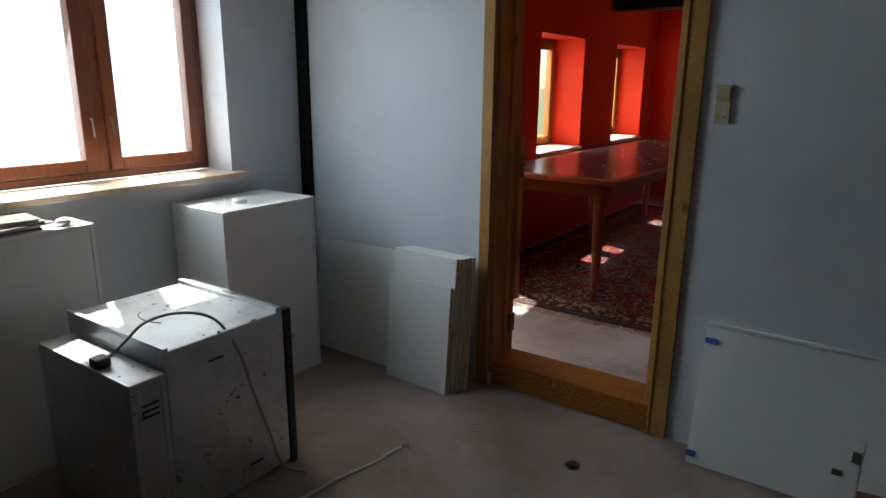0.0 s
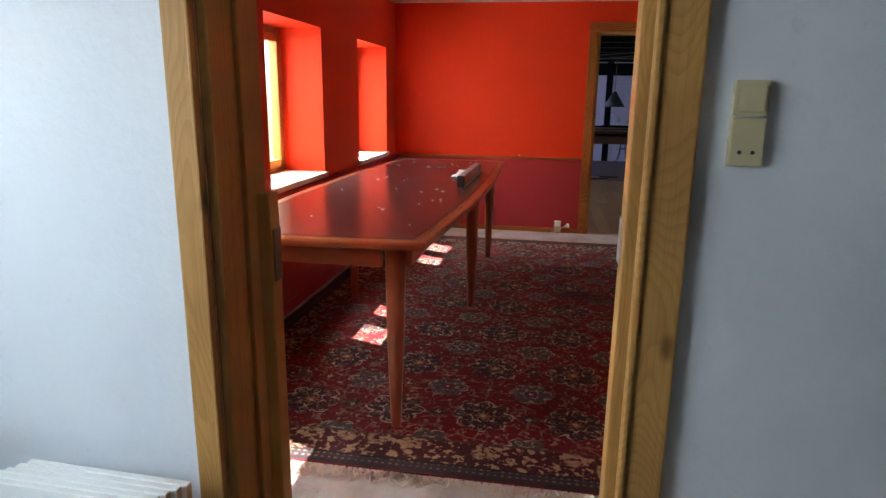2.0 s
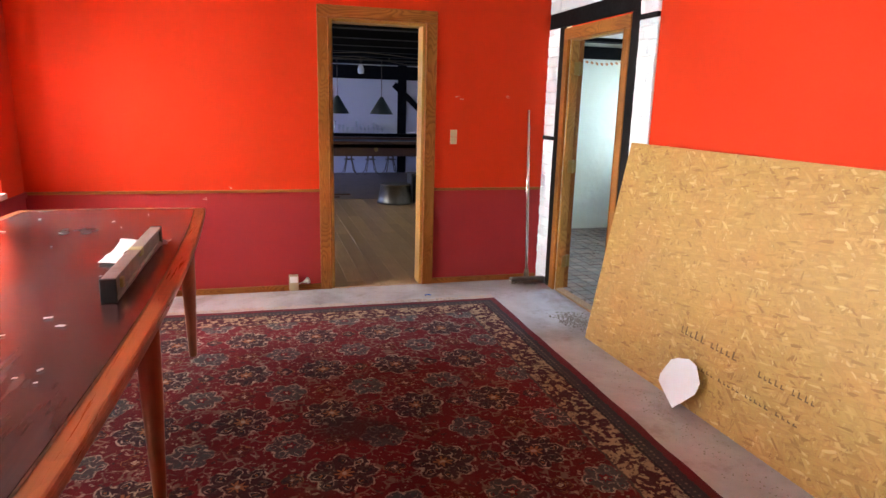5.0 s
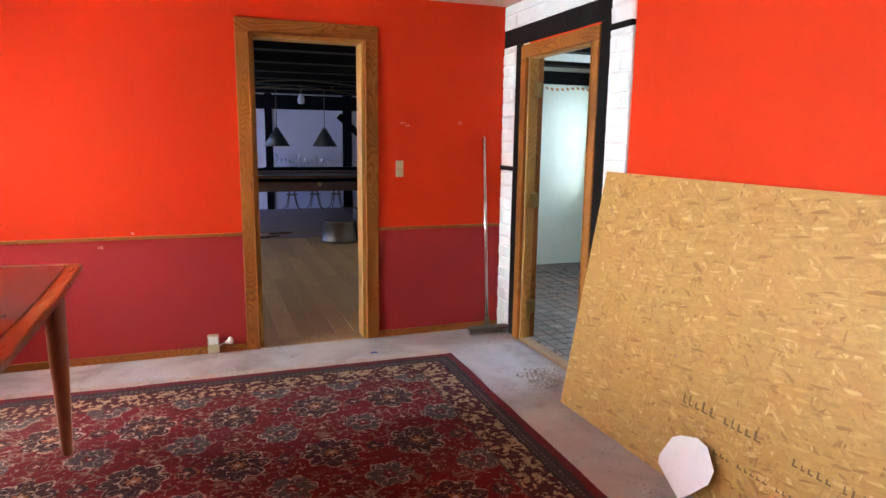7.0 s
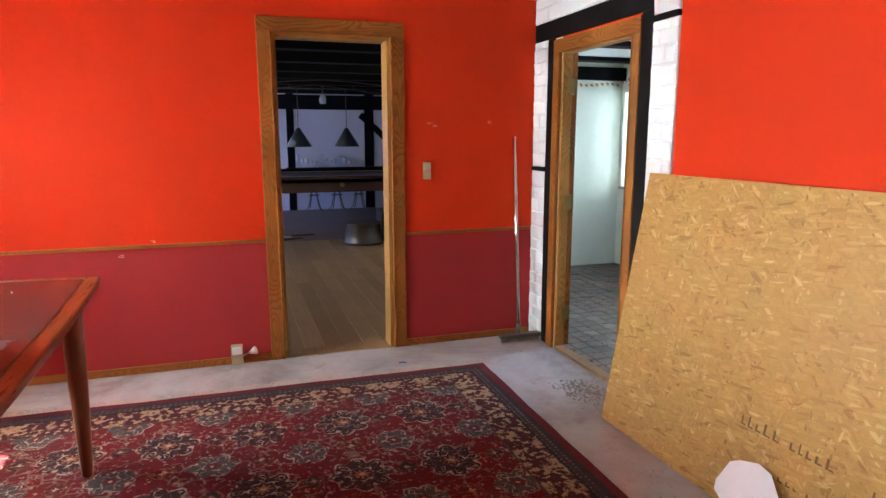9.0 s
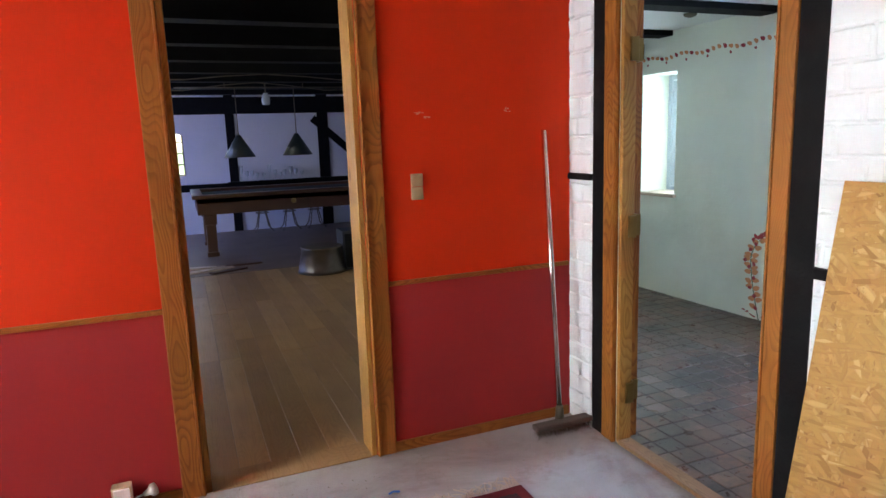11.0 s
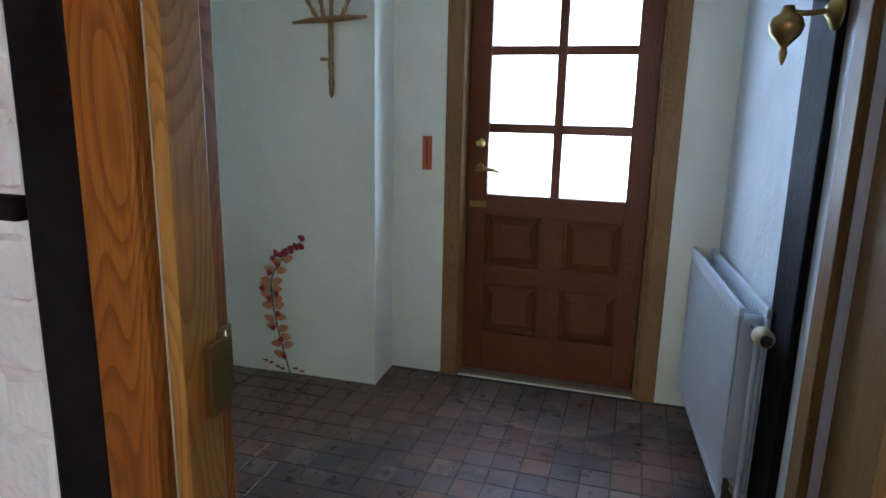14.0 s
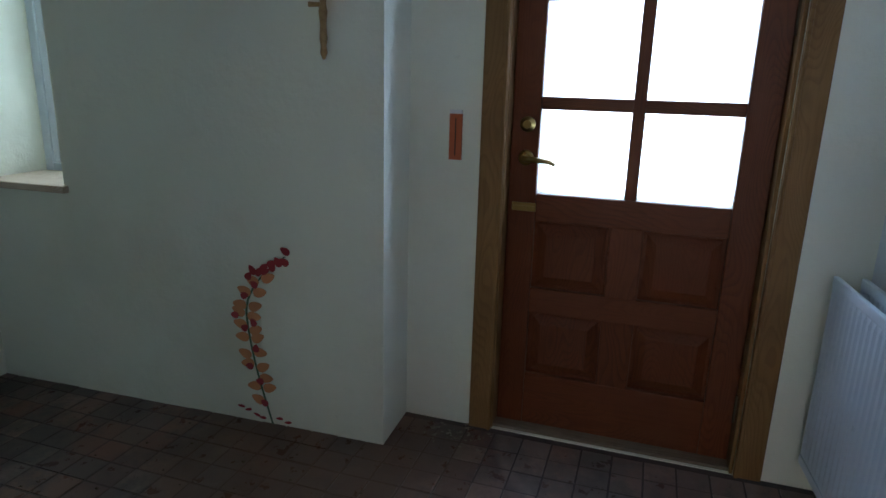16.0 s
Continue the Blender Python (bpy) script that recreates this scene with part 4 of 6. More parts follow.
def flutes(y, face):
    bm = bmesh.new()
    steps = 26 * 4
    rows = []
    for z in (RZ0 + 0.03, RZ0 + 0.045, RZ1 - 0.045, RZ1 - 0.03):
        inner = RZ0 + 0.04 < z < RZ1 - 0.04
        rows.append([bm.verts.new((RL * i / steps, y + face * (0.0045 if inner and i % 4 in (1, 2) else 0.0), z)) for i in range(steps + 1)])
    for a, b in zip(rows, rows[1:]):
        for i in range(steps):
            bm.faces.new((a[i], a[i + 1], b[i + 1], b[i]))
    box(bm, (0, y - 0.012, RZ0), (RL, y + 0.004, RZ0 + 0.03), 0.005)
    box(bm, (0, y - 0.012, RZ1 - 0.03), (RL, y + 0.004, RZ1), 0.005)
    box(bm, (0.002, y - 0.010, RZ0 + 0.02), (RL - 0.002, y - 0.004, RZ1 - 0.02))
    return bm


part("front_panel", flutes(0.105, 1), WHITE_METAL, rad)
part("back_panel", flutes(0.03, 1), WHITE_METAL, rad)
fins = bmesh.new()
for k in range(40):
    box(fins, (0.03 + k * 0.021, 0.037, RZ0 + 0.06), (0.033 + k * 0.021, 0.09, RZ1 - 0.05))
tagged(part("fins", fins, WHITE_METAL, rad), kind="stuff")
for k, hx in enumerate((0.05, RL - 0.05)):
    part("connector", tube([(hx, 0.03, RZ1 - 0.055), (hx, 0.10, RZ1 - 0.055)], 0.022, 14), WHITE_METAL, rad)
part("bracket", a_box((0.10, -0.035, RZ1 - 0.1), (0.13, 0.02, RZ1 - 0.06), 0.002), WHITE_METAL, rad)
part("bracket", a_box((RL - 0.13, -0.035, RZ1 - 0.1), (RL - 0.10, 0.02, RZ1 - 0.06), 0.002), WHITE_METAL, rad)
vb = tube([(0.0, 0.062, RZ1 - 0.055), (-0.07, 0.062, RZ1 - 0.055)], 0.012, 14)
valve = part("valve", vb, CHROME, rad, "chrome valve body")
knob = lathe([(0.018, 0), (0.026, 0.012), (0.027, 0.05), (0.022, 0.062), (0.017, 0.066)], 28)
knob.transform(pose(-0.06, 0.062, RZ1 - 0.055, 0, -90, 0))
part("thermostat_knob", knob, CREAM, valve, "white plastic thermostat knob")
cap = lathe([(0.017, 0.0), (0.016, 0.003)], 20)
cap.transform(pose(-0.126, 0.062, RZ1 - 0.055, 0, -90, 0))
part("knob_cap", cap, DARK_PLASTIC, valve, "dark cap of the knob")
part("pipe", tube([(-0.045, 0.062, RZ1 - 0.06), (-0.045, 0.062, 0.0)], 0.009, 12), WHITE_METAL, rad, "painted supply pipe down to the floor")
part("pipe", tube([(0.02, 0.062, RZ0 + 0.03), (-0.03, 0.062, RZ0 + 0.03), (-0.03, 0.062, 0.0)], 0.009, 12), WHITE_METAL, rad, "painted return pipe")

# coat rack of turned spindles
rack = thing("coat_rack", EAST @ pose(-0.004, 0.19, 1.315), "turned brown wooden coat rack shaped like a fork, on the wall", "coat rack")
RACK_Z = wood("rack_wood", (0.36, 0.21, 0.08), (0.2, 0.1, 0.035), "z", 0.4, knots=False, ring=0.4)
spin = [(0.004, 0), (0.012, 0.02), (0.009, 0.04), (0.013, 0.06), (0.010, 0.10), (0.014, 0.14), (0.010, 0.16), (0.012, 0.22), (0.011, 0.32)]
part("spindle", lathe(spin, 14, (-0.018, 0, 0)), RACK_Z, rack)
part("crossbar", tube([(-0.018, 0.175, 0.31), (-0.022, 0.09, 0.318), (-0.024, 0.0, 0.322), (-0.022, -0.09, 0.328), (-0.018, -0.165, 0.332)], [0.006, 0.012, 0.014, 0.012, 0.006], 12), RACK_Z, rack)
for bot, tp in ((0.055, 0.155), (0.025, 0.06), (-0.005, -0.01), (-0.05, -0.12)):
    pts = [Vector((-0.022, bot + (tp - bot) * s, 0.32 + 0.165 * s)) for s in (0, 0.2, 0.3, 0.45, 0.6, 0.75, 0.85, 0.9, 0.97, 1.0)]
    part("prong", tube(pts, [0.008, 0.010, 0.007, 0.010, 0.008, 0.009, 0.007, 0.012, 0.012, 0.004], 12), RACK_Z, rack)
part("peg", tube([(-0.018, 0.0, 0.16), (-0.022, 0.045, 0.16)], [0.006, 0.008], 10), RACK_Z, rack)

# orange strip on the recess wall
strip = thing("thermometer_strip", (3.637, 8.40, 1.0), "narrow orange card strip on the white wall", "strip")
part("card", a_box((-0.006, -0.022, 0), (0.003, 0.022, 0.155), 0.001), STRIP_ORANGE, strip)
part("top_edge", a_box((-0.007, -0.022, 0.155), (0.003, 0.022, 0.168), 0.001), WHITE_BOARD, strip)
part("scale_line", a_box((-0.0075, -0.002, 0.015), (-0.005, 0.002, 0.14), 0), INK, strip)

# brass wall lamp over the radiator
sc = thing("wall_lamp", SOUTH @ pose(-1.07, 0.022, 1.525), "tarnished brass wall lamp with an urn-shaped drop", "wall lamp")
pl = lathe([(0.045, 0), (0.045, 0.008), (0.02, 0.022), (0.012, 0.03)], 24)
pl.transform(pose(0, 0, 0, -90, 0, 0))
part("wall_plate", pl, BRASS, sc)
part("arm", tube([(0, 0.02, 0), (0, 0.05, -0.004), (0, 0.08, -0.006), (0, 0.11, 0.0)], 0.007, 10), BRASS, sc)
part("urn", lathe([(0.002, -0.125), (0.007, -0.112), (0.010, -0.096), (0.007, -0.084), (0.016, -0.074), (0.034, -0.054), (0.040, -0.034), (0.034, -0.016), (0.018, -0.006), (0.012, 0.012)], 20, (0, 0.11, 0.0)), BRASS, sc)
cl = thing("ceiling_rose", (2.95, 9.3, HALL_CEIL), "small round dark ceiling rose", "ceiling rose")
part("cap", lathe([(0.012, -0.028), (0.04, -0.018), (0.045, -0.002)], 20), IRON, cl)

# painted flower and leaf border
random.seed(5)
mural = thing("painted_flower", EAST @ pose(-0.002, 0.440, 0.0), "hand-painted stem with orange and crimson petals on white plaster", "wall painting")


def stem_at(z):
    return 0.0 + 0.09 * math.sin(min(1.0, z / 0.5) * math.pi * 0.5) - 0.14 * max(0.0, (z - 0.42) / 0.26) ** 2 * 1.4


def petal(y, z, length, width, turn, x):
    bm = bmesh.new()
    vs = []
    for k in range(12):
        a = 2 * math.pi * k / 12
        py = math.cos(a) * length * 0.5
        pz = math.sin(a) * width * 0.5 * (1 - 0.35 * math.cos(a))
        vs.append(bm.verts.new((x, y + py * math.cos(turn) - pz * math.sin(turn), z + py * math.sin(turn) + pz * math.cos(turn))))
    f = bm.faces.new(vs)
    ext = bmesh.ops.extrude_face_region(bm, geom=[f])
    for v in ext["geom"]:
        if isinstance(v, bmesh.types.BMVert):
            v.co.x -= 0.0012
    bmesh.ops.recalc_face_normals(bm, faces=bm.faces[:])
    return bm


sb = bmesh.new()
zs = [0.0 + 0.66 * k / 40 for k in range(41)]
prev = None
for z in zs:
    y = stem_at(z)
    pair = [sb.verts.new((-0.0008, y - 0.0045, z)), sb.verts.new((-0.0008, y + 0.0045, z))]
    if prev:
        sb.faces.new((prev[0], prev[1], pair[1], pair[0]))
    prev = pair
part("stem", sb, STEM_GREEN, mural, "thin green painted stem")
for k in range(11):
    z = 0.09 + 0.048 * k
    y = stem_at(z)
    for s in (1, -1):
        if random.random() < 0.9:
            part("petal", petal(y + s * 0.032, z + random.uniform(-0.012, 0.012), 0.056, 0.036, s * random.uniform(-0.1, 0.5) + (math.pi if s < 0 else 0), -0.0012 - 0.0005 * k / 11), PETAL_ORANGE, mural)
for y, z in ((0.135, 0.42), (0.096, 0.375), (0.06, 0.40), (0.055, 0.30), (0.085, 0.225), (0.045, 0.17), (0.03, 0.085), (0.09, 0.50), (0.05, 0.545), (0.07, 0.575)):
    part("petal", petal(y, z, 0.032, 0.026, random.uniform(0, 3), -0.003), PETAL_RED, mural)
for k in range(9):
    part("petal", petal(0.045 - 0.016 * k + random.uniform(-0.01, 0.01), 0.585 + 0.010 * k + random.uniform(-0.016, 0.016), 0.04, 0.026, random.uniform(0, 3), -0.0035), PETAL_RED, mural)
for y, z in ((0.10, 0.045), (0.065, 0.03), (0.04, 0.022), (-0.03, 0.03), (-0.065, 0.02), (0.13, 0.055)):
    part("petal", petal(y, z, 0.03, 0.011, random.uniform(-0.3, 0.3), -0.003), PETAL_RED, mural)

border = thing("leaf_border", EAST @ pose(-0.002, 0.0, 1.925), "painted border of orange and crimson leaves under the ceiling", "wall painting")
for k in range(34):
    y = 0.05 + 0.052 * k
    part("leaf", petal(y, 0.012 * math.sin(k * 0.9), 0.042, 0.026, random.uniform(0.1, 0.8), -0.001), PETAL_ORANGE if k % 3 else PETAL_RED, border)
    if k % 4 == 2:
        part("leaf", petal(y, -0.042, 0.022, 0.018, random.uniform(0, 3), -0.001), PETAL_RED, border)
nb = thing("leaf_border", (3.32, HY1 - 0.002, 1.89), "painted border of orange leaves on the end wall", "wall painting")
for k in range(28):
    pb = petal(0, 0, 0.042, 0.026, random.uniform(0.1, 0.8), -0.001)
    pb.transform(pose(-0.05 - 0.062 * k, 0, 0.01 * math.sin(k * 0.8), 0, 0, 90))
    part("leaf", pb, PETAL_ORANGE, nb)
rb = thing("leaf_border", (3.638, 8.51, 1.93), "painted border of crimson leaves in the door recess", "wall painting")
for k in range(4):
    part("leaf", petal(-0.05 * k, 0.01 * math.sin(k), 0.042, 0.026, random.uniform(0.1, 0.8), -0.001), PETAL_RED if k % 2 else PETAL_ORANGE, rb)
part("leaf", petal(-0.06, -0.05, 0.022, 0.018, 0.4, -0.001), PETAL_RED, rb)

# ---- billiard room beyond the doorway ----
BY = 16.43
structure("floor_billiard_room", a_box((-3.4, 8.40, -0.3), (5.0, BY + 0.2, -0.014), 0), paint("underfloor", (0.10, 0.07, 0.05), (0.16, 0.12, 0.1), 0.8), "dark boards under the oak planks", "floor")
far_floor = structure("floor_old_boards", a_box((-3.3, 12.86, -0.014), (4.9, BY, 0.004), 0), wood("old_floor_boards", (0.22, 0.16, 0.12), (0.12, 0.08, 0.06), "x", 0.5, knots=False, ring=0.3), "dark worn floor at the back of the billiard room", "floor")
wall("wall_barn_north", "y", BY, BY + 0.2, (-3.4, 5.0), (-0.3, BARN_CEIL), [(-0.93, -0.25, 0.92, 1.62)], [BARN_WALL], "limewashed back wall between black timbers")
wall("wall_barn_west", "x", -3.2, -3.4, (8.45, BY), (-0.3, BARN_CEIL), [(10.6, 11.8, 0.85, 1.85), (14.2, 15.4, 0.85, 1.85)], [BARN_WALL], "limewashed side wall")
wall("wall_barn_east", "x", 4.8, 5.0, (8.45, BY), (-0.3, BARN_CEIL), [], [BARN_WALL], "limewashed side wall")
wall("wall_barn_inner", "y", 12.15, 12.3, (1.417, 5.0), (-0.3, BARN_CEIL), [], [BARN_WALL], "limewashed partition")
wall("wall_barn_south", "y", 8.452, 8.60, (-3.4, -2.34), (-0.3, BARN_CEIL), [], [BARN_WALL], "limewashed wall")
DARK_BOARD = wood("smoked_ceiling_board", (0.15, 0.115, 0.08), (0.08, 0.06, 0.04), "x", 0.7, knots=False, ring=0.3)
structure("ceiling_billiard_room", a_box((-3.4, 8.40, 2.33), (5.0, BY + 0.2, 2.45), 0), DARK_BOARD, "dark boarded ceiling between black beams", "ceiling")
for k in range(9):
    yb = 8.95 + 0.95 * k
    timber("beam_%d" % (k + 1), (-3.2, yb, 2.08), (4.8, yb + 0.16, 2.33), "black ceiling beam")
for i, (x0, x1) in enumerate(((-2.4, -2.25), (-1.15, -1.02), (0.39, 0.525), (1.82, 2.0), (3.6, 3.75))):
    timber("post_%d" % (i + 1), (x0, BY - 0.02, 0.0), (x1, BY + 0.01, 2.33), "black wall post")
timber("rail_barn", (-3.2, BY - 0.024, 0.665), (4.8, BY + 0.01, 0.775), "black rail across the limewashed wall")
timber("plate_barn", (-3.2, BY - 0.024, 1.84), (4.8, BY + 0.01, 2.1), "black wall plate under the beams")
bb = bmesh.new()
box(bb, (-0.06, BY - 0.018, 0), (0.06, BY + 0.008, 1.35), 0.005)
bb.transform(Matrix.Translation((2.75, 0, 0.85)) @ pose(0, 0, 0, 0, -48, 0))
structure("brace_barn", bb, BLACK, "black slanting brace of the timber frame", "timber")
wr = tagged(new("window_barn"), "small arched iron window with bright panes", "window", kind="structure")
fb = bmesh.new()
for z in (0.92, 1.08, 1.25, 1.42, 1.59):
    box(fb, (-0.93, BY + 0.05, z), (-0.25, BY + 0.08, z + 0.022), 0.002)
for x in (-0.93, -0.48, -0.272):
    box(fb, (x, BY + 0.05, 0.92), (x + 0.022, BY + 0.08, 1.62), 0.002)
part("window_frame", fb, IRON, wr)
pn = part("pane", a_box((-0.92, BY + 0.06, 0.93), (-0.26, BY + 0.066, 1.61), 0), GLASS, wr)
pn.visible_shadow = False
arch = bmesh.new()
for k in range(16):
    x0, x1 = -0.93 + 0.68 * k / 16, -0.93 + 0.68 * (k + 1) / 16
    h0 = 1.53 + 0.08 * math.sin(math.pi * (k + 0.5) / 16)
    box(arch, (x0, BY - 0.004, h0), (x1, BY + 0.1, 1.64))
part("arch_head", arch, BARN_WALL, wr)

# billiard table
bt = thing("billiard_table", (1.02, 14.62, 0.004), "long dark wooden billiard table with thick legs", "billiard table")
BX, BYH = 1.2, 0.64
part("bed", a_box((-BX, -BYH, 0.66), (BX, BYH, 0.735), 0.008), FELT, bt, "dark felt playing surface")
apb = bmesh.new()
for lo, hi in (((-BX, -BYH, 0.53), (BX, -BYH + 0.05, 0.735)), ((-BX, BYH - 0.05, 0.53), (BX, BYH, 0.735)), ((-BX, -BYH + 0.05, 0.53), (-BX + 0.05, BYH - 0.05, 0.735)), ((BX - 0.05, -BYH + 0.05, 0.53), (BX, BYH - 0.05, 0.735))):
    box(apb, lo, hi, 0.006)
part("apron", apb, BILLIARD, bt)
rl = bmesh.new()
for lo, hi in (((-BX - 0.05, -BYH - 0.05, 0.725), (BX + 0.05, -BYH + 0.08, 0.775)), ((-BX - 0.05, BYH - 0.08, 0.725), (BX + 0.05, BYH + 0.05, 0.775)), ((-BX - 0.05, -BYH + 0.08, 0.725), (-BX + 0.08, BYH - 0.08, 0.775)), ((BX - 0.08, -BYH + 0.08, 0.725), (BX + 0.05, BYH - 0.08, 0.775))):
    box(rl, lo, hi, 0.015)
part("cushion_rail", rl, BILLIARD, bt)
for lx in (-BX + 0.14, BX - 0.14):
    for ly in (-BYH + 0.12, BYH - 0.12):
        lg = bmesh.new()
        box(lg, (lx - 0.075, ly - 0.075, 0.40), (lx + 0.075, ly + 0.075, 0.55), 0.01)
        box(lg, (lx - 0.06, ly - 0.06, 0.06), (lx + 0.06, ly + 0.06, 0.40), 0.015)
        box(lg, (lx - 0.07, ly - 0.07, 0.004), (lx + 0.07, ly + 0.07, 0.06), 0.01)
        part("leg", lg, BILLIARD, bt)
medal = lathe([(0.035, 0), (0.03, 0.008)], 16)
medal.transform(pose(-0.05, -BYH - 0.002, 0.64, 90, 0, 0))
part("counter_plate", medal, BRASS, bt, "small metal plate on the apron")

# pendant lamps over the table
lamp0 = thing("pendant_lamp", (0.42, 14.62, 1.20), "dark cone-shaped metal pendant lamp on a thin rod", "pendant lamp", "lamps over the billiard table")
sh = lathe([(0.195, 0.0), (0.20, 0.004), (0.03, 0.28), (0.02, 0.29)], 28)
part("shade", sh, paint("dark_green_enamel", (0.02, 0.03, 0.03), (0.04, 0.05, 0.05), 0.35), lamp0)
part("rod", tube([(0, 0, 0.28), (0, 0, 0.89)], 0.006, 8), IRON, lamp0)
copy_thing(lamp0, Matrix.Translation((1.17, 14.62, 1.20)))
rail = thing("lamp_rail", (0.8, 14.62, 2.09), "thin metal rail from which the lamps hang", "lamp rail")
part("bar", tube([(-1.1, 0, 0), (1.1, 0, 0)], 0.010, 10), IRON, rail)
part("hook", tube([(-0.5, 0, 0), (-0.5, 0, 0.23)], 0.006, 8), IRON, rail)
part("hook", tube([(0.5, 0, 0), (0.5, 0, 0.23)], 0.006, 8), IRON, rail)
for k in range(2):
    sp = thing("ceiling_spot", (0.74 + 1.1 * k, 14.1, 2.33), "small pale glass ceiling spot", "ceiling lamp")
    part("stem", tube([(0, 0, 0.0), (0, 0, -0.35)], 0.008, 8), IRON, sp)
    part("glass_shade", lathe([(0.03, -0.35), (0.055, -0.43), (0.045, -0.49), (0.01, -0.495)], 18), GLASSWARE, sp)

for k, (y0, sag) in enumerate(((13.78, 0.10), (12.83, 0.07))):
    cb = thing("ceiling_cable", (0.6, y0, 2.078), "thin cable sagging under the black beams", "cable", "cables under the beams")
    part("cable", tube([(-2.0 + 0.4 * i, 0.03 * math.sin(i * 1.3 + k), -sag * (math.sin(i * math.pi / 5) ** 2)) for i in range(11)], 0.006, 8), IRON, cb)

# glasses on the rail shelf, bar stools behind the table
random.seed(11)
shelf = thing("glass_shelf", (1.2, BY - 0.10, 0.775), "narrow shelf on the black rail", "shelf")
part("board", a_box((-0.85, -0.06, 0.0), (2.2, 0.075, 0.018), 0.003), BLACK, shelf)
for k in range(18):
    gx = 0.56 + 0.085 * k + random.uniform(-0.02, 0.02)
    gx += 0.75 if k > 11 else 0
    gl = thing("glass", (gx, BY - 0.11 + random.uniform(-0.02, 0.02), 0.793), "clear drinking glass on the shelf", "glass", "glasses on the shelf")
    h = random.choice((0.12, 0.16, 0.20, 0.24))
    part("bowl", lathe([(0.026, 0), (0.006, 0.006), (0.005, h * 0.45), (0.022, h * 0.55), (0.03, h), (0.028, h)], 14), GLASSWARE, gl)


def stool(m):
    ob = thing("bar_stool", m, "bar stool with bent dark metal legs", "stool", "stools by the far wall")
    part("seat", lathe([(0.16, 0.66), (0.17, 0.68), (0.16, 0.71), (0.02, 0.715)], 24), BLACK, ob)
    for a in range(4):
        c, s = math.cos(a * math.pi / 2 + 0.8), math.sin(a * math.pi / 2 + 0.8)
        part("leg", tube([(0.05 * c, 0.05 * s, 0.66), (0.07 * c, 0.07 * s, 0.3), (0.13 * c, 0.13 * s, 0.08), (0.2 * c, 0.2 * s, 0.012)], 0.009, 8), IRON, ob)
    pts = [(0.10 * math.cos(t * math.pi / 8), 0.10 * math.sin(t * math.pi / 8), 0.3) for t in range(17)]
    part("foot_ring", tube(pts, 0.008, 8), IRON, ob)
    return ob


st0 = stool(Matrix.Translation((0.80, BY - 0.35, 0.004)))
for x in (1.22, 1.62):
    copy_thing(st0, Matrix.Translation((x, BY - 0.35, 0.004)))
tub = thing("metal_tub", (0.985, 12.46, 0.0), "dull conical metal tub with a rim", "tub")
part("body", lathe([(0.16, 0.0), (0.262, 0.004), (0.25, 0.04), (0.205, 0.26), (0.215, 0.268), (0.20, 0.27), (0.19, 0.262), (0.235, 0.03), (0.02, 0.02)], 36), COPPER, tub)
part("rim", lathe([(0.205, 0.255), (0.218, 0.262), (0.218, 0.274), (0.203, 0.276)], 36), IRON, tub)
speaker = thing("dark_cabinet", (1.33, 12.52, 0.0), "black box standing beside the tub", "box")
part("body", a_box((-0.13, -0.15, 0.0), (0.13, 0.15, 0.42), 0.01), DARK_PLASTIC, speaker)
part("front_grille", a_box((-0.11, -0.158, 0.03), (0.11, -0.148, 0.39), 0.004), BLACK, speaker)
for i, (px, py, rz, l) in enumerate(((-0.14, 13.1, 14, 0.55), (0.06, 12.98, 24, 0.4), (-0.3, 13.3, -8, 0.7), (0.2, 13.3, 3, 0.5))):
    pk = thing("loose_board", pose(px, py, 0.0045, 0, 0, rz), "short loose wooden board lying on the floor", "board", "boards on the floor")
    part("board", a_box((-l / 2, -0.05, 0), (l / 2, 0.05, 0.02), 0.003), BILLIARD if i % 2 else SILL_WOOD, pk)

# ---- dining table ----
tbl = thing("dining_table", pose(-1.602, 5.615, 0.008, 0, 0, -0.95), "long red-brown table with a worn dark top and lighter rim", "table")
TH = 1.625


def outline(inset=0.0, steps=18):
    """Bowed long sides, hardly bowed ends, crisp corners."""
    half = TH - inset
    side = lambda y: 0.508 - inset - 0.062 * (abs(y) / TH) ** 2
    ends = half - 0.03
    pts = [(side(y), y) for y in (-ends + 0.012 + (2 * ends - 0.024) * k / steps for k in range(steps + 1))]
    wide = side(ends) - 0.008
    cap = [(wide * (1 - 2 * k / 10), ends + 0.03 * (1 - (1 - 2 * k / 10) ** 2)) for k in range(11)]
    right = pts + cap
    return right + [(-x, -y) for x, y in right]


part("top_rim", slab(outline(), 0.777, 0.809, 0.010), TEAK_Y, tbl, "lighter moulded wooden rim")
part("top_field", slab(outline(0.055), 0.803, 0.8115, 0.001), TABLE_TOP, tbl, "dark worn veneer with scratches and dust")
part("inlay_line", slab(outline(0.049), 0.803, 0.8102, 0), BILLIARD, tbl, "thin dark inlay line")
ap = bmesh.new()
for s in (-1, 1):
    box(ap, (s * 0.365 - 0.012, -TH + 0.14, 0.692), (s * 0.365 + 0.012, TH - 0.14, 0.777), 0.003)
for s in (-1, 1):
    box(ap, (-0.27, s * (TH - 0.10) - 0.012, 0.692), (0.27, s * (TH - 0.10) + 0.012, 0.777), 0.003)
part("apron", ap, TEAK_Y, tbl)
leg_prof = [(0.019, 0.0), (0.021, 0.01), (0.036, 0.42), (0.040, 0.68), (0.040, 0.777)]
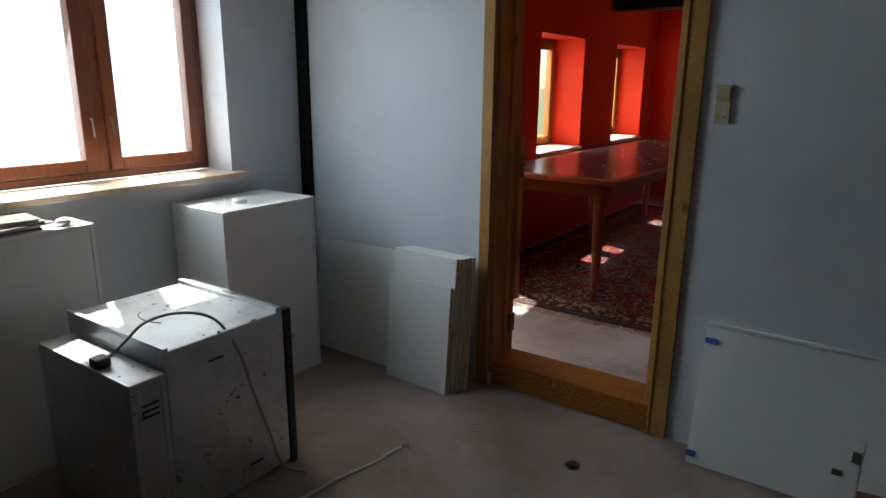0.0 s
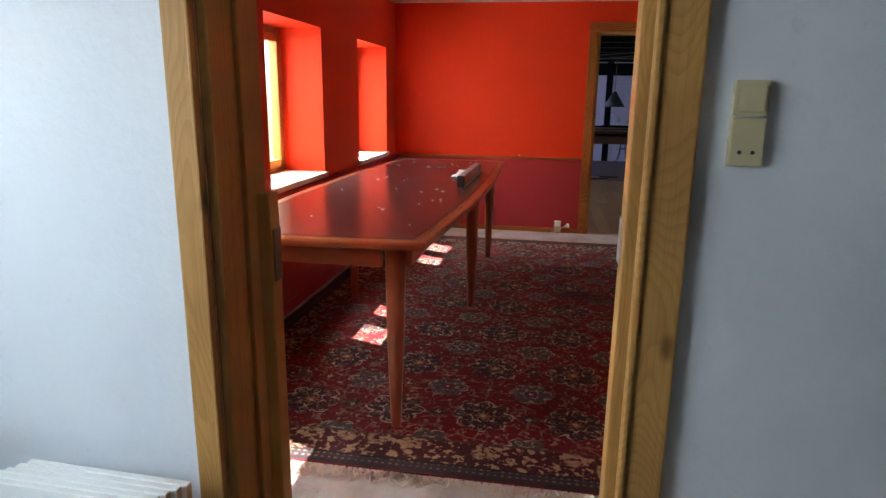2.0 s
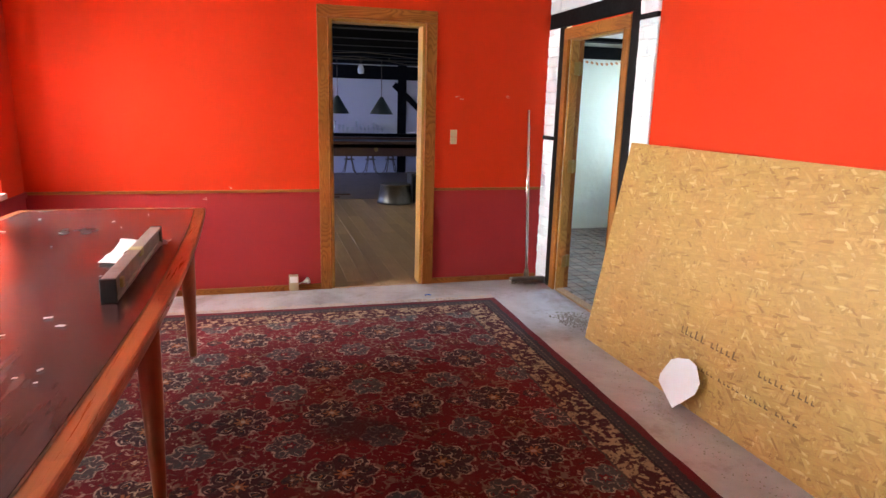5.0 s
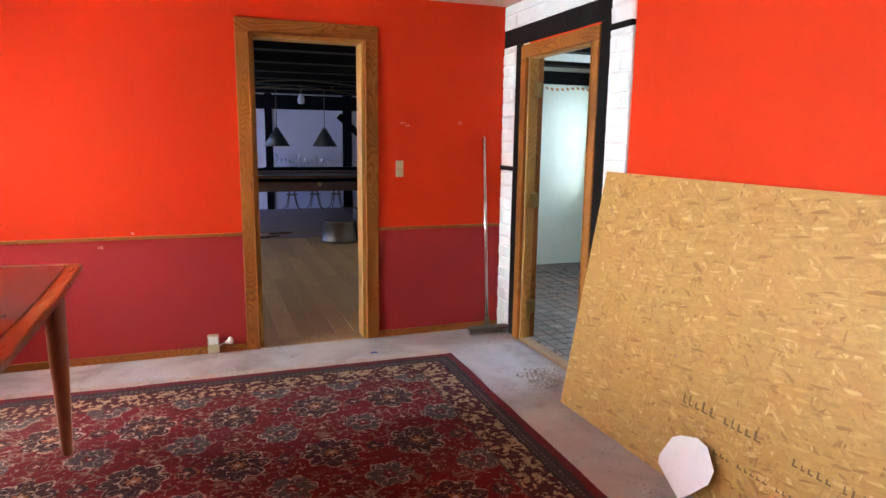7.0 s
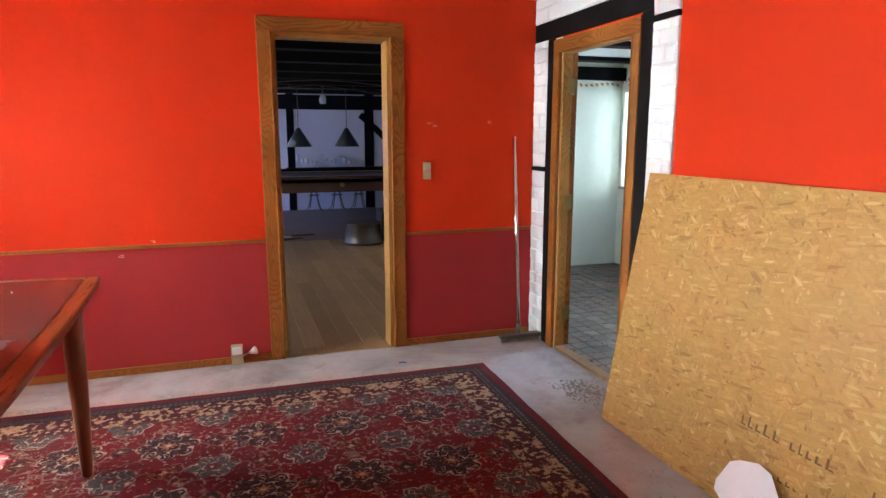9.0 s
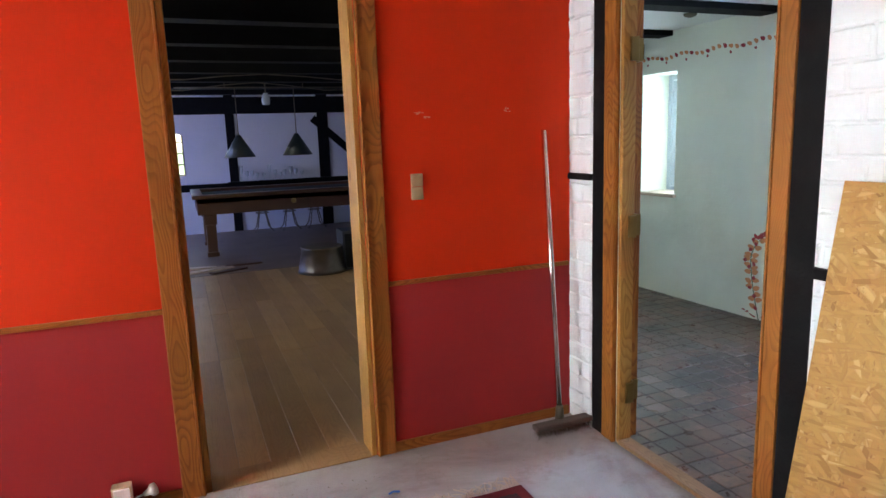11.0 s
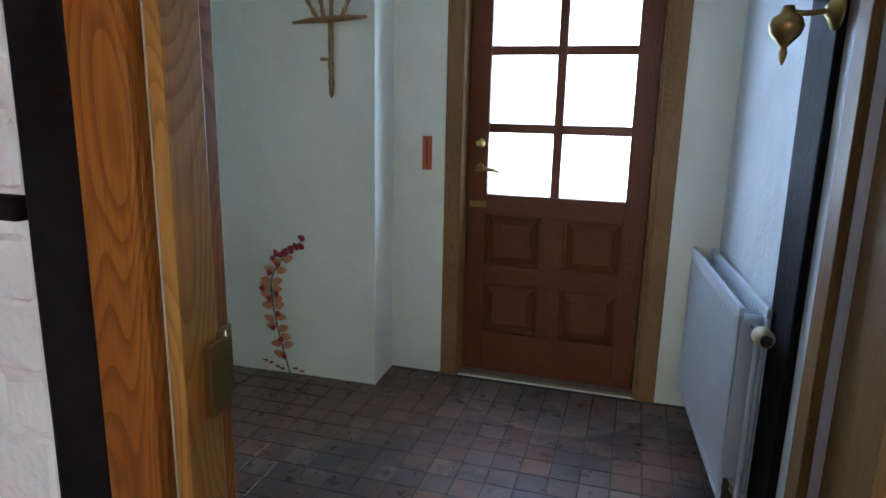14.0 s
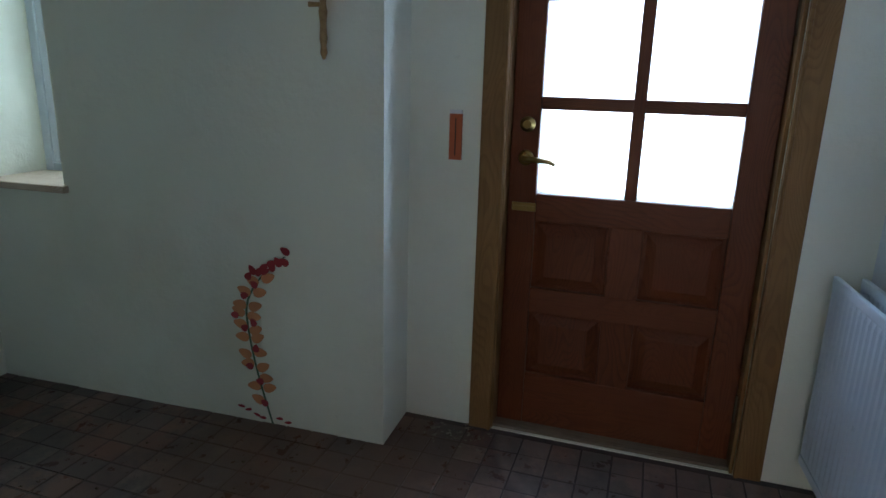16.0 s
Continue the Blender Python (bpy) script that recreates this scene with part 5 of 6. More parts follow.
for lx, ly in ((0.312, -1.485), (-0.312, -1.485), (0.395, 0.125), (-0.395, 0.125), (0.352, 1.49), (-0.352, 1.49)):
    part("leg", lathe(leg_prof, 24, (lx, ly, 0.0)), TEAK_Z, tbl)
part("slide_block", a_box((-0.12, -TH + 0.16, 0.715), (0.06, -TH + 0.42, 0.777), 0.02), TEAK_Y, tbl, "wooden slide under the top")

TZ = 0.8205
lv = thing("spirit_level", pose(-1.252, 5.485, TZ, 0, 0, -0.9), "dull grey metal spirit level lying on the table", "spirit level")
LG = metal("dull_aluminium", (0.45, 0.42, 0.40), 0.5)
lb = bmesh.new()
box(lb, (-0.02, 0.01, 0.0), (0.02, 0.79, 0.012), 0.002)
box(lb, (-0.02, 0.01, 0.058), (0.02, 0.79, 0.07), 0.002)
box(lb, (-0.012, 0.01, 0.012), (0.012, 0.79, 0.058))
part("beam", lb, LG, lv)
part("end_cap", a_box((-0.022, 0.0, -0.0), (0.022, 0.014, 0.071), 0.003), DARK_PLASTIC, lv)
part("end_cap", a_box((-0.022, 0.786, -0.0), (0.022, 0.80, 0.071), 0.003), DARK_PLASTIC, lv)
part("vial", a_box((-0.021, 0.09, 0.02), (0.021, 0.12, 0.05), 0.004), flat_paint("vial_yellow", (0.55, 0.5, 0.2), 0.3), lv, "yellow vial")
part("vial", a_box((-0.021, 0.38, 0.045), (0.021, 0.43, 0.0712), 0.004), flat_paint("vial_green", (0.5, 0.55, 0.25), 0.3), lv, "yellow vial")


def sheet(name, m, pts, mat, label, category, lift=0.004):
    """A creased piece of paper."""
    ob = thing(name, m, label, category)
    bm = slab(pts, 0.0, 0.0012)
    bmesh.ops.triangulate(bm, faces=bm.faces[:])
    bmesh.ops.subdivide_edges(bm, edges=bm.edges[:], cuts=3, use_grid_fill=True)
    for v in bm.verts:
        v.co.z += lift * (0.5 + 0.5 * noise.noise(v.co * 14.0))
    part("sheet", bm, mat, ob)
    return ob


sheet("paper", pose(-1.385, 5.965, TZ), [(0, 0), (0.075, -0.03), (0.082, 0.1), (0.055, 0.14), (0.09, 0.36), (0.0, 0.39), (0.012, 0.2)], PAPER, "crumpled white paper beside the spirit level", "paper", 0.012)
random.seed(3)
for k in range(26):
    cx_, cy_ = -1.63 + random.uniform(-0.36, 0.36), random.uniform(4.2, 7.0)
    r_ = random.choice((0.005, 0.006, 0.008, 0.013))
    sheet("paint_flake", pose(cx_, cy_, TZ, 0, 0, random.uniform(0, 360)), [(-r_, -r_ * 0.4), (r_ * 0.8, -r_ * 0.5), (r_, r_ * 0.3), (-r_ * 0.5, r_ * 0.6)], PAPER, "small pale paint flake on the table top", "debris", 0.004)

# ---- carpet ----
RX0, RX1, RY0, RY1 = -2.28, 0.775, 3.79, 7.83
rug = thing("carpet", pose((RX0 + RX1) / 2, (RY0 + RY1) / 2, 0.0, 0, 0, -0.6), "worn wine-red oriental carpet with rows of flower medallions", "carpet")
hx, hy = (RX1 - RX0) / 2, (RY1 - RY0) / 2
rb = bmesh.new()
bmesh.ops.create_grid(rb, x_segments=60, y_segments=80, size=1.0)
for v in rb.verts:
    v.co.x, v.co.y = v.co.x * hx, v.co.y * hy
    edge = min(hx - abs(v.co.x), hy - abs(v.co.y))
    v.co.z = 0.009 + 0.003 * noise.noise(v.co * 1.6)
    if edge < 0.01:
        v.co.x += 0.008 * noise.noise(v.co * 4.0)
        v.co.y += 0.008 * noise.noise(v.co * 4.0 + Vector((5, 0, 0)))
ext = bmesh.ops.extrude_face_region(rb, geom=rb.faces[:])
for g in ext["geom"]:
    if isinstance(g, bmesh.types.BMVert):
        g.co.z -= 0.007
bmesh.ops.recalc_face_normals(rb, faces=rb.faces[:])
part("carpet_face", rb, rug_mat(hx, hy), rug)
random.seed(8)
for sy in (-1, 1):
    fr = bmesh.new()
    for k in range(420):
        x = -hx + 2 * hx * (k + random.random()) / 420
        l, w = random.uniform(0.03, 0.095), random.uniform(0.002, 0.006)
        a = random.gauss(0, 0.5)
        y0 = sy * hy
        p = [Vector((x, y0, 0.006)), Vector((x + math.sin(a) * l * 0.5, y0 + sy * l * 0.5, random.uniform(0.004, 0.014))), Vector((x + math.sin(a * 1.8) * l, y0 + sy * l * abs(math.cos(a)), 0.004))]
        q = [fr.verts.new(c + Vector((s * w, 0, 0))) for c in p for s in (-1, 1)]
        u = [fr.verts.new(c + Vector((0, 0, 0.003))) for c in p]
        for i in (0, 2):
            fr.faces.new((q[i], u[i // 2], u[i // 2 + 1], q[i + 2]))
            fr.faces.new((u[i // 2], q[i + 1], q[i + 3], u[i // 2 + 1]))
    tagged(part("fringe", fr, FRINGE, rug, "frayed pale cotton fringe"), kind="stuff")

# ---- leaning strand board ----
ob_m = Matrix.Translation((1.076, 6.935, 0.002)) @ pose(0, 0, 0, 0, 0, 1.4) @ pose(0, 0, 0, 0, 9.9, 0)
osb = thing("strand_board", ob_m, "large golden strand board leaning against the red wall", "board")
part("panel", a_box((0.0, -2.44, 0.0), (0.018, 0.0, 1.22), 0.0015), OSB, osb)
random.seed(21)
STAMP = flat_paint("faded_print", (0.16, 0.09, 0.035), 0.8)
for y, z, count, widest, heights in ((-0.81, 0.325, 11, 0.030, (0.026, 0.042, 0.036)), (-0.95, 0.20, 22, 0.022, (0.012, 0.016)), (-1.32, 0.31, 10, 0.024, (0.018, 0.026))):
    for k in range(count):
        w = random.uniform(0.55, 1.0) * widest
        if k % 6 != 5:
            bar = box(bmesh.new(), (-0.0005, y - w * 0.35, z), (0.001, y, z + random.choice(heights)))
            box(bar, (-0.0005, y - w, z), (0.001, y - w * 0.35, z + 0.006))
            part("print_mark", bar, STAMP, osb)
        y -= w + 0.012

pp = thing("paper_scrap", Matrix.Translation((1.035, 5.975, 0.0015)) @ pose(0, 0, 0, 0, 17, 0), "white torn paper scrap leaning on the strand board", "paper")
pts = [(0.0, 0.0), (0.04, 0.085), (0.075, 0.155), (0.11, 0.16), (0.20, 0.125), (0.225, 0.085), (0.25, 0.01), (0.24, -0.05), (0.175, -0.11), (0.12, -0.105), (0.055, -0.05)]
pbm = slab([(0.0, 0.0)] + [(a, b) for a, b in pts[1:]], 0, 0.0012)
bmesh.ops.triangulate(pbm, faces=pbm.faces[:])
for v in pbm.verts:
    v.co = Vector((v.co.z - 0.004, v.co.y, v.co.x))
part("sheet", pbm, PAPER, pp)

# ---- broom ----
br = thing("broom", (1.198, 8.135, 0.0), "broom with a shiny metal handle leaning in the corner", "broom")
part("handle", tube([(0.0, 0.03, 0.05), (-0.012, 0.134, 1.37)], 0.0125, 16), CHROME, br)
part("head", a_box((-0.15, -0.025, 0.035), (0.15, 0.03, 0.06), 0.008), wood("broom_wood", (0.10, 0.085, 0.07), (0.06, 0.05, 0.045), "x", 0.7), br)
part("socket", lathe([(0.022, 0.05), (0.018, 0.10), (0.015, 0.12)], 16, (0, 0.033, 0)), IRON, br)
random.seed(2)
bs = bmesh.new()
for k in range(420):
    x, y = random.uniform(-0.145, 0.145), random.uniform(-0.02, 0.026)
    dx, dy = random.gauss(0, 0.012), random.gauss(-0.004, 0.014)
    a = [bs.verts.new((x + s, y, 0.036)) for s in (-0.0012, 0.0012)]
    c = bs.verts.new((x + dx, y + dy, 0.001))
    d = bs.verts.new((x, y + 0.002, 0.036))
    bs.faces.new((a[0], a[1], c))
    bs.faces.new((a[1], d, c))
    bs.faces.new((d, a[0], c))
tagged(part("bristles", bs, IRON, br, "dark grey bristles"), kind="stuff")

# ---- sockets and switches ----


def switch_plate(name, m, modules, label, wide=0.051):
    """Modules one above another, standing proud of a wall that faces -y."""
    ob = thing(name, m, label, "switch")
    z, h = 0.0, wide / 2
    for kind in modules:
        tall = 0.0815 if kind == "tall_socket" else wide + 0.0015
        body = part("module", a_box((-h, -0.012, z), (h, 0.002, z + tall), 0.003), CREAM, ob)
        if kind == "switch":
            part("rocker", a_box((-h + 0.006, -0.016, z + 0.007), (h - 0.006, -0.011, z + tall - 0.007), 0.003), CREAM, body)
        else:
            for s in (-1, 1):
                hole = lathe([(0.0034, 0.0), (0.0034, 0.0015)], 10)
                hole.transform(pose(s * 0.0105, -0.0118, z + 0.024, 90, 0, 0))
                part("pin_hole", hole, DARK_PLASTIC, body)
        z += tall + 0.0025
    return ob


switch_plate("light_switch", (0.592, N, 1.10), ("switch", "switch"), "two cream plastic rocker switches on the red wall")
switch_plate("switch_panel", (-0.417, 2.937, 1.234), ("tall_socket", "switch"), "cream rocker switch over a two-pin socket on the grey wall", 0.0565)
so = thing("wall_socket", (-0.628, N - 0.014, 0.012), "grey surface socket box at the skirting", "socket")
part("box", a_box((-0.034, -0.045, 0.0), (0.034, 0.0, 0.115), 0.005), CREAM, so)
part("lid", a_box((-0.028, -0.05, 0.062), (0.028, -0.043, 0.11), 0.003), WHITE_BOARD, so)
pg = thing("loose_plug", (-0.53, N - 0.03, 0.078), "white plug hanging at the socket", "plug")
plg = lathe([(0.008, -0.03), (0.014, -0.01), (0.024, 0.0), (0.024, 0.016), (0.010, 0.02)], 16)
plg.transform(pose(0, 0, 0, 0, 70, 0))
part("plug_body", plg, WHITE_BOARD, pg)
part("flex", tube([(-0.03, 0.0, -0.01), (-0.05, 0.01, -0.02), (-0.066, 0.014, -0.03)], 0.004, 8), WHITE_BOARD, pg)

# pale scuffs on the red paint
random.seed(9)
SCUFF = flat_paint("chipped_paint", (0.62, 0.30, 0.24), 0.8)
for sx, sz, sw in ((0.615, 1.455, 0.045), (1.02, 1.46, 0.03), (0.65, 1.44, 0.03), (-1.22, 0.70, 0.03), (-1.05, 0.78, 0.02)):
    sc_ = bmesh.new()
    for _ in range(5):
        ax_, az_ = sx + random.uniform(-sw, sw) * 0.5, sz + random.uniform(-0.008, 0.008)
        box(sc_, (ax_, N - 0.0012, az_), (ax_ + random.uniform(0.004, 0.016), N + 0.001, az_ + random.uniform(0.002, 0.007)))
    structure("paint_chip", sc_, SCUFF, "pale chipped patch in the red paint", "paint chip")

# ---- grey room: cabinets, oven, boards ----


def carcass(name, lo, hi, label, group):
    ob = thing(name, lo, label, "cabinet", group)
    dx, dy, dz = (hi[i] - lo[i] for i in range(3))
    t = 0.016
    part("side", a_box((0, 0, 0), (dx, t, dz - t), 0.0015), WHITE_BOARD, ob)
    part("side", a_box((0, dy - t, 0), (dx, dy, dz - t), 0.0015), WHITE_BOARD, ob)
    part("top", a_box((0, 0, dz - t), (dx + 0.002, dy, dz), 0.0015), WHITE_BOARD, ob)
    part("bottom", a_box((0, t, 0.0), (dx, dy - t, t), 0.0015), WHITE_BOARD, ob)
    part("front", a_box((dx - 0.018, t + 0.002, t + 0.002), (dx - 0.002, dy - t - 0.002, dz - t - 0.002), 0.001), WHITE_BOARD, ob)
    part("back", a_box((0.0, t, t), (0.006, dy - t, dz - t), 0), WHITE_BOARD, ob)
    return ob


carcass("kitchen_cabinet", (-2.66, 2.05, FLOOR_A), (-2.275, 2.608, 0.803), "white laminate kitchen cabinet standing under the window", "white cabinets")
carcass("kitchen_cabinet", (-2.66, 0.96, FLOOR_A), (-2.415, 1.555, 0.823), "white laminate kitchen cabinet with magazines on top", "white cabinets")
rg = thing("ring_of_tape", (-2.42, 2.26, 0.803), "small pale roll lying on a cabinet", "roll")
part("roll", lathe([(0.018, 0.0), (0.032, 0.0), (0.034, 0.01), (0.032, 0.02), (0.018, 0.02)], 20), WHITE_BOARD, rg)
random.seed(4)
z = 0.823
for k in range(5):
    mg = thing("magazine", pose(-2.52 + random.uniform(-0.02, 0.02), 1.26 + random.uniform(-0.02, 0.02), z, 0, 0, random.uniform(-14, 14)), "thin dark magazine in a small pile", "magazine", "magazines on the cabinet")
    part("pages", a_box((-0.095, -0.135, 0.001), (0.093, 0.134, 0.008), 0.001), PAPER, mg)
    part("cover", a_box((-0.097, -0.136, 0.008), (0.095, 0.136, 0.0095), 0.0005), DARK_PLASTIC if k % 2 else INK, mg)
    z += 0.0097
cu = thing("small_cup", (-2.46, 1.47, 0.823), "small white lid beside the magazines", "lid")
part("lid", lathe([(0.03, 0.0), (0.034, 0.01), (0.03, 0.026), (0.012, 0.03)], 20), WHITE_BOARD, cu)

ov = thing("built_in_oven", (-2.30, 1.235, FLOOR_A), "uninstalled galvanised oven with a dark glass door, on the floor", "oven")
OW, OD = 0.62, 0.615
part("casing", a_box((0, 0.125, 0.02), (OW, OD, 0.655), 0.006), STEEL, ov, "dusty galvanised sheet casing")
part("rear_cover", a_box((0.03, 0.0, 0.02), (OW, 0.123, 0.588), 0.005), STEEL, ov, "lower rear cover")
part("top_flange", a_box((0.0, 0.122, 0.655), (OW, 0.14, 0.668), 0.002), STEEL, ov)
part("top_flange", a_box((0.0, OD - 0.03, 0.655), (OW, OD - 0.005, 0.672), 0.002), STEEL, ov)
part("door", a_box((-0.005, OD + 0.002, 0.0), (OW + 0.005, OD + 0.036, 0.66), 0.006), DARK_PLASTIC, ov, "black glass oven door, seen from its edge")
part("door_handle", tube([(0.05, OD + 0.07, 0.52), (OW - 0.03, OD + 0.07, 0.52)], 0.011, 14), CHROME, ov)
for hx_ in (0.07, OW - 0.06):
    part("handle_post", tube([(hx_, OD + 0.03, 0.52), (hx_, OD + 0.07, 0.52)], 0.007, 10), CHROME, ov)
for y0, z0 in ((0.03, 0.50), (0.03, 0.48), (0.03, 0.46), (0.28, 0.565), (0.42, 0.09)):
    part("vent_slot", a_box((OW - 0.001, y0, z0), (OW + 0.0015, y0 + 0.06, z0 + 0.008), 0), DARK_PLASTIC, ov)
sm = bmesh.new()
box(sm, (OW - 0.002, 0.018, 0.03), (OW + 0.004, 0.030, 0.56), 0.001)
box(sm, (OW - 0.002, 0.10, 0.03), (OW + 0.004, 0.112, 0.56), 0.001)
part("side_seam", sm, STEEL, ov)
arc = [(0.30 + 0.09 * math.cos(a), 0.30 + 0.05 * math.sin(a), 0.6562) for a in [math.pi * (1.05 + 0.75 * k / 10) for k in range(11)]]
part("pressed_mark", tube(arc, 0.0022, 6), IRON, ov)
cord = [(0.43, 0.03, 0.61), (0.45, 0.09, 0.66), (0.47, 0.16, 0.715), (0.52, 0.26, 0.73), (0.58, 0.35, 0.69), (0.632, 0.40, 0.56), (0.64, 0.44, 0.40), (0.645, 0.50, 0.20), (0.66, 0.54, 0.05), (0.72, 0.60, 0.012)]


def smooth_line(pts, per=6):
    pts = [Vector(p) for p in pts]
    out = []
    for i in range(len(pts) - 1):
        p0, p1, p2, p3 = pts[max(i - 1, 0)], pts[i], pts[i + 1], pts[min(i + 2, len(pts) - 1)]
        for k in range(per):
            t = k / per
            out.append(0.5 * ((2 * p1) + (p2 - p0) * t + (2 * p0 - 5 * p1 + 4 * p2 - p3) * t * t + (3 * p1 - p0 - 3 * p2 + p3) * t ** 3))
    return out + [pts[-1]]


cord_part = part("power_cord", tube(smooth_line(cord), 0.005, 10), flat_paint("grey_flex", (0.35, 0.36, 0.37), 0.5), ov, "grey power cord over the casing")
plug = bmesh.new()
box(plug, (0.385, 0.0, 0.589), (0.44, 0.05, 0.625), 0.010)
part("plug", plug, DARK_PLASTIC, cord_part, "black mains plug")

# stacked white fronts leaning on the wall
def front(name, foot, lean, rz, size, label, group="", knob=False):
    m = Matrix.Translation(foot) @ pose(0, 0, 0, 0, 0, rz) @ pose(0, 0, 0, -lean, 0, 0)
    ob = thing(name, m, label, "board", group)
    w, h, t = size
    bm = a_box((0, 0, 0), (w, t, h), 0.003)
    part("panel", bm, WHITE_BOARD, ob)
    part("edge_band", a_box((w, 0.001, 0.001), (w + 0.0012, t - 0.001, h - 0.001), 0), CREAM, ob, "cream edge band")
    return ob


front("leaning_board", (-2.50, 2.775, FLOOR_A + 0.004), 8, 0, (0.80, 0.64, 0.016), "wide white cabinet front leaning on the grey wall")
for k in range(6):
    front("leaning_board", (-1.887 + 0.012 * k, 2.700 + 0.0185 * k, FLOOR_A + 0.003), 4.5, -2, (0.385, 0.545 if k < 1 else 0.685, 0.0175), "white cabinet door in a leaning stack", "stacked cabinet doors")
big = front("white_board", (-0.376, 2.792, FLOOR_A + 0.004), 13.5, -0.5, (1.25, 0.585, 0.018), "large white laminate board with blue clips, leaning on the wall")
part("top_lip", a_box((0, -0.012, 0.572), (1.25, 0.0, 0.585), 0.002), WHITE_BOARD, big)
part("clip", a_box((0.0, -0.012, 0.50), (0.05, 0.0, 0.522), 0.004), BLUE_TAPE, big, "blue plastic clip")
part("clip", a_box((0.0, -0.012, 0.03), (0.035, 0.0, 0.055), 0.004), BLUE_TAPE, big, "blue plastic clip")
nar = front("narrow_board", (0.09, 2.66, FLOOR_A + 0.004), 9, -6, (0.11, 0.34, 0.016), "narrow white drawer front leaning on a board")
part("bracket", a_box((0.03, -0.008, 0.20), (0.06, 0.0, 0.22), 0.002), IRON, nar)
part("bracket", a_box((0.08, -0.008, 0.26), (0.105, 0.0, 0.30), 0.002), IRON, nar)
bx = thing("wooden_offcut", pose(0.21, 2.60, FLOOR_A + 0.001, 0, 0, 8), "dark brown wooden offcut on the floor", "offcut")
part("block", a_box((0, 0, 0), (0.30, 0.06, 0.18), 0.004), RED_Y, bx)

# loose cable and leaves on the grey floor
cb_ = thing("loose_cable", (-1.372, 2.185, FLOOR_A + 0.006), "pale cut cable lying on the floor", "cable")
part("sheath", tube(smooth_line([(0.0, 0.0, 0.01), (-0.02, -0.05, 0.004), (-0.03, -0.14, 0.0), (-0.07, -0.30, 0.0), (-0.10, -0.5, 0.0)]), 0.006, 10), flat_paint("white_flex", (0.6, 0.58, 0.55), 0.5), cb_)
for dx_, dy_ in ((0.025, 0.02), (0.01, 0.035), (-0.015, 0.03)):
    part("wire_end", tube([(0.0, 0.0, 0.01), (dx_ * 0.5, dy_ * 0.6, 0.014), (dx_, dy_, 0.004)], 0.0022, 6), IRON, cb_)
lf = thing("dry_leaf", pose(-0.738, 2.488, FLOOR_A + 0.002, 0, 0, 30), "curled dry leaf on the concrete", "leaf")
lbm = bmesh.new()
bmesh.ops.create_grid(lbm, x_segments=8, y_segments=6, size=0.03)
for v in lbm.verts:
    v.co.y *= 0.6 * (1 - (v.co.x / 0.031) ** 2) ** 0.5 + 0.1
    v.co.z = 0.008 + 0.25 * abs(v.co.y) + 0.006 * noise.noise(v.co * 60)
part("blade", lbm, flat_paint("dry_leaf_brown", (0.06, 0.045, 0.03), 0.9), lf)

# grit and chips
def grit(name, x0, x1, y0, y1, z, count, size, label, mat=DUST):
    bm = bmesh.new()
    for _ in range(count):
        x, y = random.triangular(x0, x1), random.triangular(y0, y1)
        s = size * random.uniform(0.3, 1.0)
        a = random.uniform(0, 6.28)
        vs = [bm.verts.new((x + s * math.cos(a + 2.1 * i) * random.uniform(0.5, 1), y + s * math.sin(a + 2.1 * i), z)) for i in range(3)]
        t = bm.verts.new((x, y, z + s * random.uniform(0.3, 0.8)))
        bm.faces.new(vs[::-1])
        for i in range(3):
            bm.faces.new((vs[i], vs[(i + 1) % 3], t))
    ob = to_object(name, bm, mat)
    return tagged(ob, label, "debris", kind="stuff")


random.seed(17)
grit("swept_chips", 1.02, 1.33, 7.02, 7.45, 0.001, 420, 0.014, "swept heap of grey plaster chips by the doorway")
grit("floor_grit", 0.85, 1.12, 4.6, 7.0, 0.001, 220, 0.007, "scattered grit along the strand board")
grit("floor_grit", -2.2, 1.3, 7.93, 8.28, 0.001, 160, 0.006, "scattered grit on bare concrete")
grit("floor_grit", -1.6, -0.5, 3.15, 3.66, 0.001, 160, 0.006, "scattered grit on bare concrete")
grit("floor_grit", -2.4, 0.6, 0.8, 2.85, FLOOR_A + 0.001, 260, 0.006, "scattered grit on bare concrete")
grit("floor_dirt", 1.6, 3.38, 8.3, 9.6, 0.002, 320, 0.010, "dry dirt and flakes on the hall tiles", flat_paint("dry_dirt", (0.10, 0.075, 0.05), 0.95))
grit("wall_flakes", 3.45, 3.64, 8.15, 8.5, 0.002, 60, 0.010, "fallen plaster flakes beside the front door")
ct = thing("blue_wire_end", (0.33, 7.98, 0.004), "short blue wire end on the concrete", "wire")
part("wire", tube([(-0.02, 0, 0), (0.0, 0.006, 0.003), (0.025, 0.0, 0)], 0.004, 8), BLUE_TAPE, ct)

# ---- pieces: bricks, planks, tiles ----
random.seed(31)


def piece_mesh(name, dx, dy, dz, bevel, material):
    bm = bmesh.new()
    box(bm, (0, 0, 0), (dx, dy, dz))
    bmesh.ops.bevel(bm, geom=[e for e in bm.edges if e.calc_length() > 0], offset=bevel, segments=1, affect="EDGES")
    mesh = bpy.data.meshes.new(name)
    bm.to_mesh(mesh)
    bm.free()
    mesh.materials.append(material)
    return mesh


def piece(name, mesh, parent, m):
    ob = new(name, mesh)
    ob.parent, ob.matrix_basis = parent, m
    return ob


